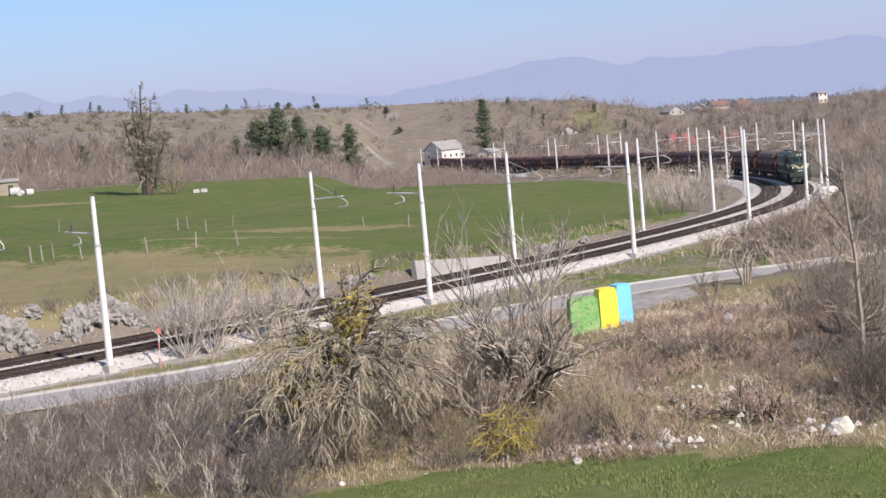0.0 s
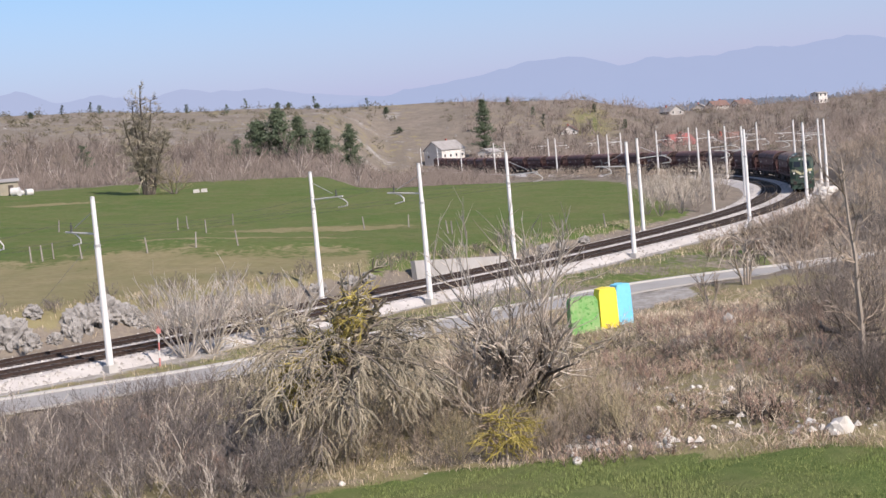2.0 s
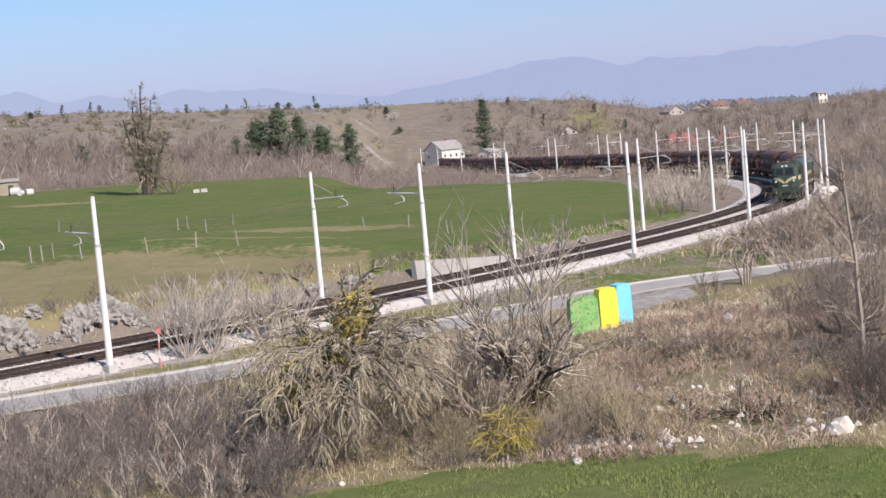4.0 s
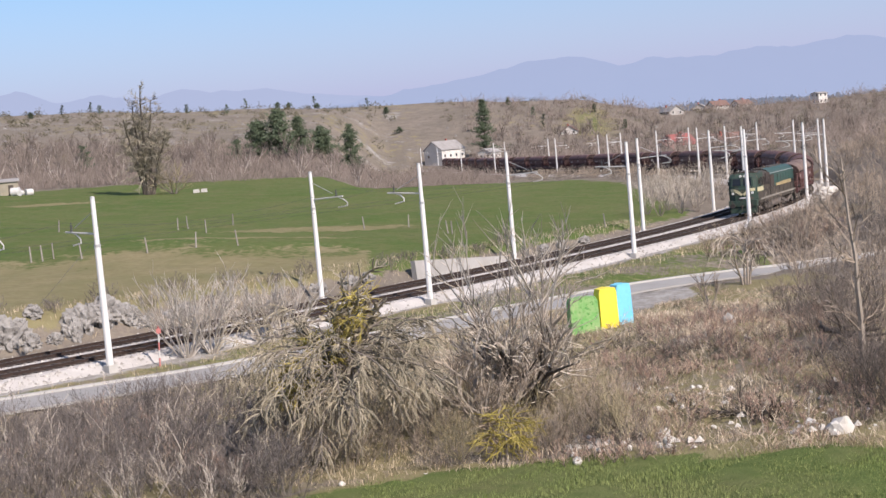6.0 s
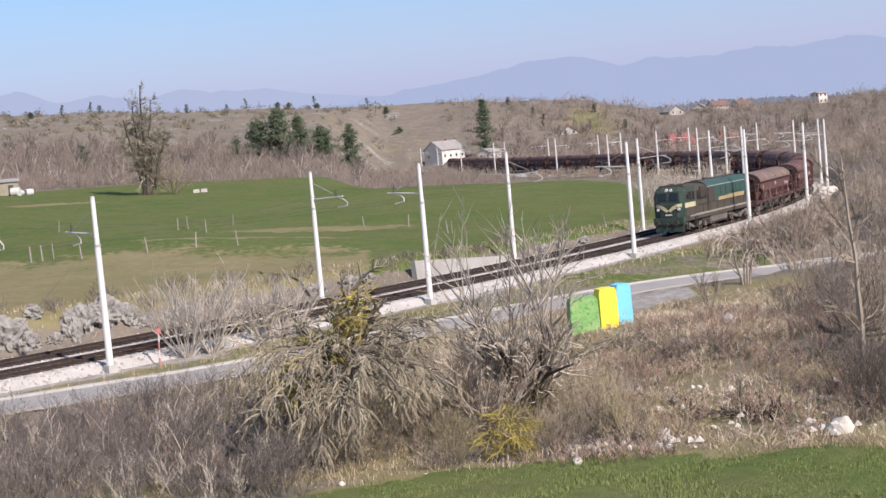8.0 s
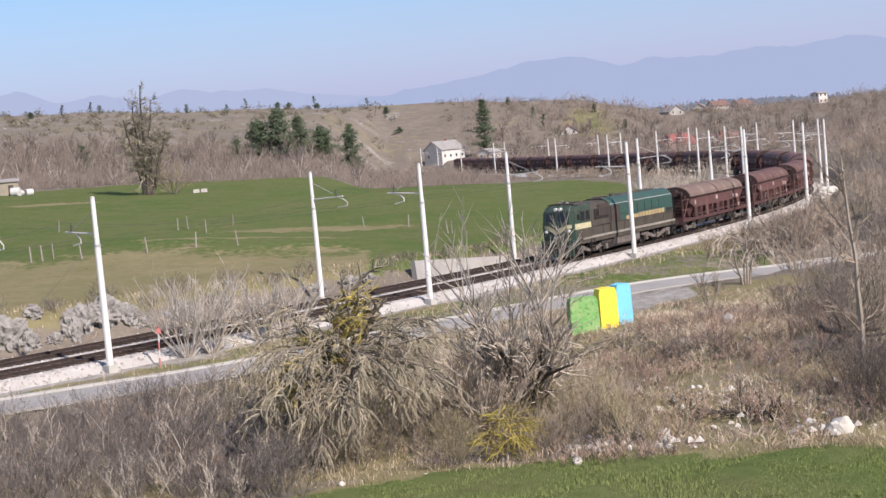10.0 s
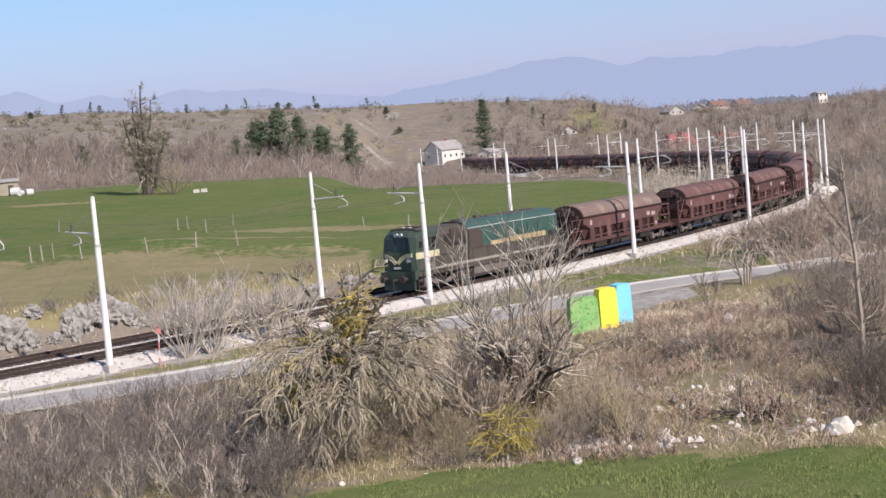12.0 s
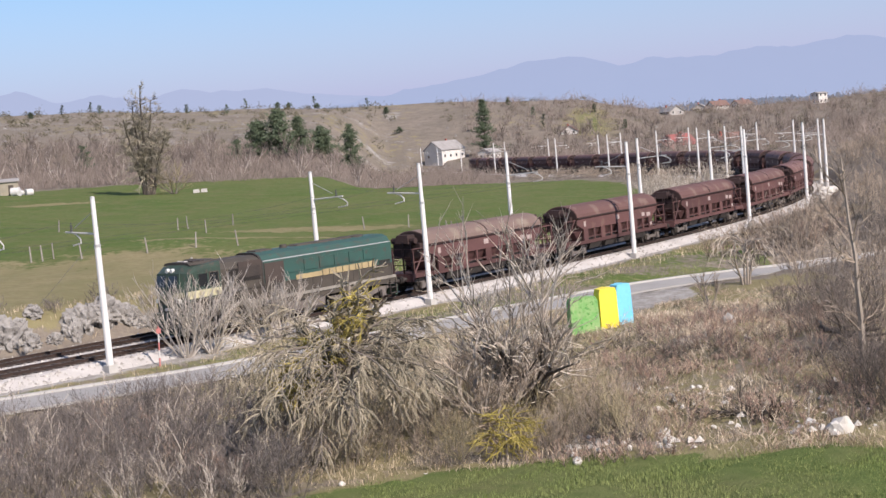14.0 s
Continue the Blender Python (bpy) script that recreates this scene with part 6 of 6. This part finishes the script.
def marker():
    t = thing("marker_post", "red and white marker post beside the lane", "post")
    red = material("faded_red_paint", (0.60, 0.22, 0.20), (0.48, 0.17, 0.16), 3, 12, 0.7, bump=0.05)
    for i in range(5):
        bm = bmesh.new()
        tube(bm, (0, 0, -0.3 if i == 0 else i * 0.42), (0, 0, (i + 1) * 0.42), 0.045, 0.045, 8)
        part("band", bm, M["white_paint"] if i % 2 else red, t, "white band" if i % 2 else "red band")
    bm = bmesh.new()
    box(bm, (0, -0.05, 1.85), (0.24, 0.03, 0.24))
    part("plate", bm, red, t, "square red plate", bevel=0.006)
    t.matrix_world = pose(-15.3, 73.3, ground_z(-15.3, 73.3), 0, 3, 20)


marker()


def posts():
    rn = random.Random(9)
    wood = material("grey_fence_wood", (0.36, 0.33, 0.29), (0.24, 0.215, 0.19), 2, 14, 0.95, bump=0.3, random_tint=0.2)
    src = None
    for x, y in ((-33.6, 115.1), (-32.8, 115.6), (-32.1, 116.4), (-24.2, 115.7), (-27.7, 149.0), (-27.0, 151.0), (-20.4, 116.9), (-22.6, 154.0), (-17.0, 117.4), (-24.1, 145.0), (-7.8, 143.5), (-3.3, 144.5),
                 (1.0, 131.4), (5.8, 129.5), (11.0, 128.2), (15.7, 134.9), (-29.5, 115.3), (0.6, 132.0), (-40.5, 150.0), (-13.5, 149.0)):
        m = pose(x, y, ground_z(x, y), rn.uniform(-6, 6), rn.uniform(-6, 6), rn.uniform(0, 90))
        if src is None:
            bm = bmesh.new()
            tube(bm, (0, 0, -0.3), (0.01, 0, 1.25), 0.075, 0.06, 7)
            tube(bm, (0.01, 0, 1.25), (0.015, 0, 1.31), 0.06, 0.03, 7)
            src = part("fence_post", bm, wood, None)
            tagged(src, "weathered grey wooden fence post in the meadow", "post", "fence posts")
            src.matrix_world = m
        else:
            copy_thing(src, m)


posts()


def house(name, w, l, h, rh, wall, roof, label, floors=1, chimney=True, group="houses", over=0.5):
    """A gabled house with openings; w across the gable, l along the ridge."""
    t = thing(name, label, "house", group=group)
    bm = bmesh.new()
    prism(bm, [(-w / 2, -2.5), (w / 2, -2.5), (w / 2, h), (0, h + rh), (-w / 2, h)], -l / 2, l / 2)
    part("wall", bm, wall, t)
    bm = bmesh.new()
    k = rh / (w / 2)
    for s in (-1, 1):
        a, b = (s * (w / 2 + over), h - k * over), (0, h + rh)
        prism(bm, [a, b, (b[0], b[1] + 0.25), (a[0], a[1] + 0.22)] if s < 0 else [b, a, (a[0], a[1] + 0.22), (b[0], b[1] + 0.25)], -l / 2 - over, l / 2 + over)
    part("roof", bm, roof, t)
    for f in range(floors):
        for sd in (-1, 1):
            for i in range(max(2, int(l / 3))):
                x = -l / 2 + (i + 0.5) * l / max(2, int(l / 3))
                bm = bmesh.new()
                box(bm, (x, sd * (w / 2 + 0.01), 1.5 + f * 2.9), (1.0, 0.12, 1.3))
                win = part("window", bm, M["white_paint"], t, "white window frame")
                bm = bmesh.new()
                box(bm, (x, sd * (w / 2 + 0.05), 1.5 + f * 2.9), (0.8, 0.08, 1.1))
                part("pane", bm, M["glass"], win)
            for y in (-w / 4, w / 4):
                bm = bmesh.new()
                box(bm, (sd * (l / 2 + 0.01), y, 1.5 + f * 2.9), (0.12, 1.0, 1.3))
                win = part("window", bm, M["white_paint"], t, "white window frame")
                bm = bmesh.new()
                box(bm, (sd * (l / 2 + 0.05), y, 1.5 + f * 2.9), (0.08, 0.8, 1.1))
                part("pane", bm, M["glass"], win)
    bm = bmesh.new()
    box(bm, (l / 2 + 0.02, 0, 0.9), (0.14, 1.0, 2.1))
    part("door", bm, M["bark_dark"], t, "dark door")
    if chimney:
        bm = bmesh.new()
        box(bm, (l * 0.2, w * 0.12, h + rh), (0.7, 0.7, 1.6))
        box(bm, (l * 0.2, w * 0.12, h + rh + 0.85), (0.85, 0.85, 0.15))
        part("chimney", bm, M["brickish"], t, "red chimney")
    return t


M["render_white"] = material("white_render", (0.74, 0.71, 0.66), (0.60, 0.57, 0.52), 0.5, 5, 0.9, bump=0.1)
M["render_grey"] = material("grey_render", (0.48, 0.46, 0.43), (0.38, 0.36, 0.33), 0.5, 5, 0.9, bump=0.1)
M["roof_red"] = material("red_roof_tiles", (0.36, 0.13, 0.115), (0.29, 0.11, 0.10), 0.6, 4, 0.85, bump=0.4)
M["roof_grey"] = material("grey_roof_sheet", (0.40, 0.38, 0.36), (0.28, 0.265, 0.25), 0.6, 4, 0.85, bump=0.3)
M["roof_brown"] = material("brown_roof_tiles", (0.26, 0.16, 0.13), (0.19, 0.12, 0.10), 0.6, 4, 0.85, bump=0.4)
M["brickish"] = material("red_chimney_brick", (0.42, 0.13, 0.10), (0.33, 0.11, 0.09), 1, 6, 0.9, bump=0.3)

station = house("house", 11.0, 13.0, 4.2, 3.4, M["render_white"], M["roof_grey"], "white house with a wide grey gable roof behind the line", 1)
station.matrix_world = pose(4.2, 596, ground_z(4.2, 596), 0, 0, 42)
shed = house("shed", 6.0, 9.0, 3.0, 1.5, M["render_white"], M["roof_grey"], "small white outbuilding beside the spruce", 1, False, "sheds")
shed.matrix_world = pose(22.5, 583, ground_z(22.5, 583), 0, 0, 60)
redhouse = house("house", 8.5, 11.0, 3.2, 3.6, M["render_white"], M["roof_red"], "house with a large bright red tiled roof", 1)
redhouse.matrix_world = pose(89.5, 520, ground_z(89.5, 520) - 1.2, 0, 0, 35)
lowred = house("house", 9.0, 12.0, 3.0, 3.0, M["render_white"], M["roof_brown"], "low house with a faded brown tiled roof", 1)
for i, (x, y, up, src, turn) in enumerate(((112, 545, -1.8, lowred, 200), (82, 500, -2.4, lowred, 60), (150, 742, -2.6, None, 20), (140, 738, -3.6, None, 75), (162, 740, -3.4, None, 30), (118, 700, -4.0, None, 110), (62, 640, -4.2, None, 80))):
    if i == 0:
        lowred.matrix_world = pose(x, y, ground_z(x, y) + up, 0, 0, turn)
    elif src:
        copy_thing(src, pose(x, y, ground_z(x, y) + up, 0, 0, turn))
    else:
        grey_h = i % 2
        if i == 2:
            va = house("house", 7.5, 9.0, 4.8, 2.4, M["render_white"], M["roof_brown"], "distant two-storey white village house", 2)
            va.matrix_world = pose(x, y, ground_z(x, y) + up, 0, 0, turn)
        elif i == 3:
            vb = house("house", 8.0, 12.0, 5.0, 2.4, M["render_grey"], M["roof_grey"], "distant grey village house", 2)
            vb.matrix_world = pose(x, y, ground_z(x, y) + up, 0, 0, turn)
        else:
            copy_thing(va if grey_h == 0 else vb, pose(x, y, ground_z(x, y) + up, 0, 0, turn))
tower = house("house", 5.0, 6.0, 5.2, 0.6, M["render_white"], M["roof_grey"], "white cube-like house on the far rise", 2, False)
tower.matrix_world = pose(193, 704, ground_z(193, 704) - 0.5, 0, 0, 30)


def field_shed():
    t = thing("field_hut", "small weathered timber hut at the meadow's edge", "hut")
    wd = material("weathered_boards", (0.40, 0.36, 0.28), (0.28, 0.25, 0.19), 1.2, 9, 0.95, bump=0.3)
    bm = bmesh.new()
    box(bm, (0, 0, 1.0), (3.2, 2.4, 2.6))
    part("wall", bm, wd, t)
    bm = bmesh.new()
    prism(bm, [(-1.5, 2.3), (1.5, 2.75), (1.5, 2.9), (-1.5, 2.45)], -1.9, 1.9)
    part("roof", bm, M["roof_grey"], t, "grey lean-to roof")
    bm = bmesh.new()
    box(bm, (0.3, -1.22, 0.85), (0.9, 0.06, 1.8))
    part("door", bm, M["bark_dark"], t, "dark door")
    t.matrix_world = pose(-75.5, 250, ground_z(-75.5, 250), 0, 0, 20)
    for i, (x, y, a) in enumerate(((-73.6, 247.5, 0.75), (-71.4, 248.0, 0.6), (-72.6, 247.0, 0.5))):
        bm = bmesh.new()
        tube(bm, (-a, 0, a * 0.9), (a, 0, a * 0.9), a, a, 16)
        b = part("wrapped_bale", bm, M["white_paint"], None, bevel=0.08)
        tagged(b, "white plastic-wrapped hay bale beside the hut", "bale", "bales")
        b.matrix_world = pose(x, y, ground_z(x, y), 0, 0, 40 * i)
    bm = bmesh.new()
    for k in range(2):
        box(bm, (k * 1.3, 0, 0.25), (1.1, 0.8, 0.6), taper=0.9)
    tr = part("feed_trough", bm, M["kerb"], None, bevel=0.05)
    tagged(tr, "pale feed troughs under the old tree", "trough")
    tr.matrix_world = pose(-41.0, 241, ground_z(-41.0, 241), 0, 0, 10)


field_shed()


def stay_wire():
    bm = bmesh.new()
    x, y, g, h = line(12, -4.95)
    x2, y2, g2, _ = line(3.5, -5.2)
    tube(bm, (x, y, g + 6.4), (x2, y2, g2 - 0.6), 0.009, 0.009, 5)
    ob = part("stay_wire", bm, M["wire"], None)
    tagged(ob, "thin steel stay wire anchoring a catenary mast", "wire")


stay_wire()


motions()
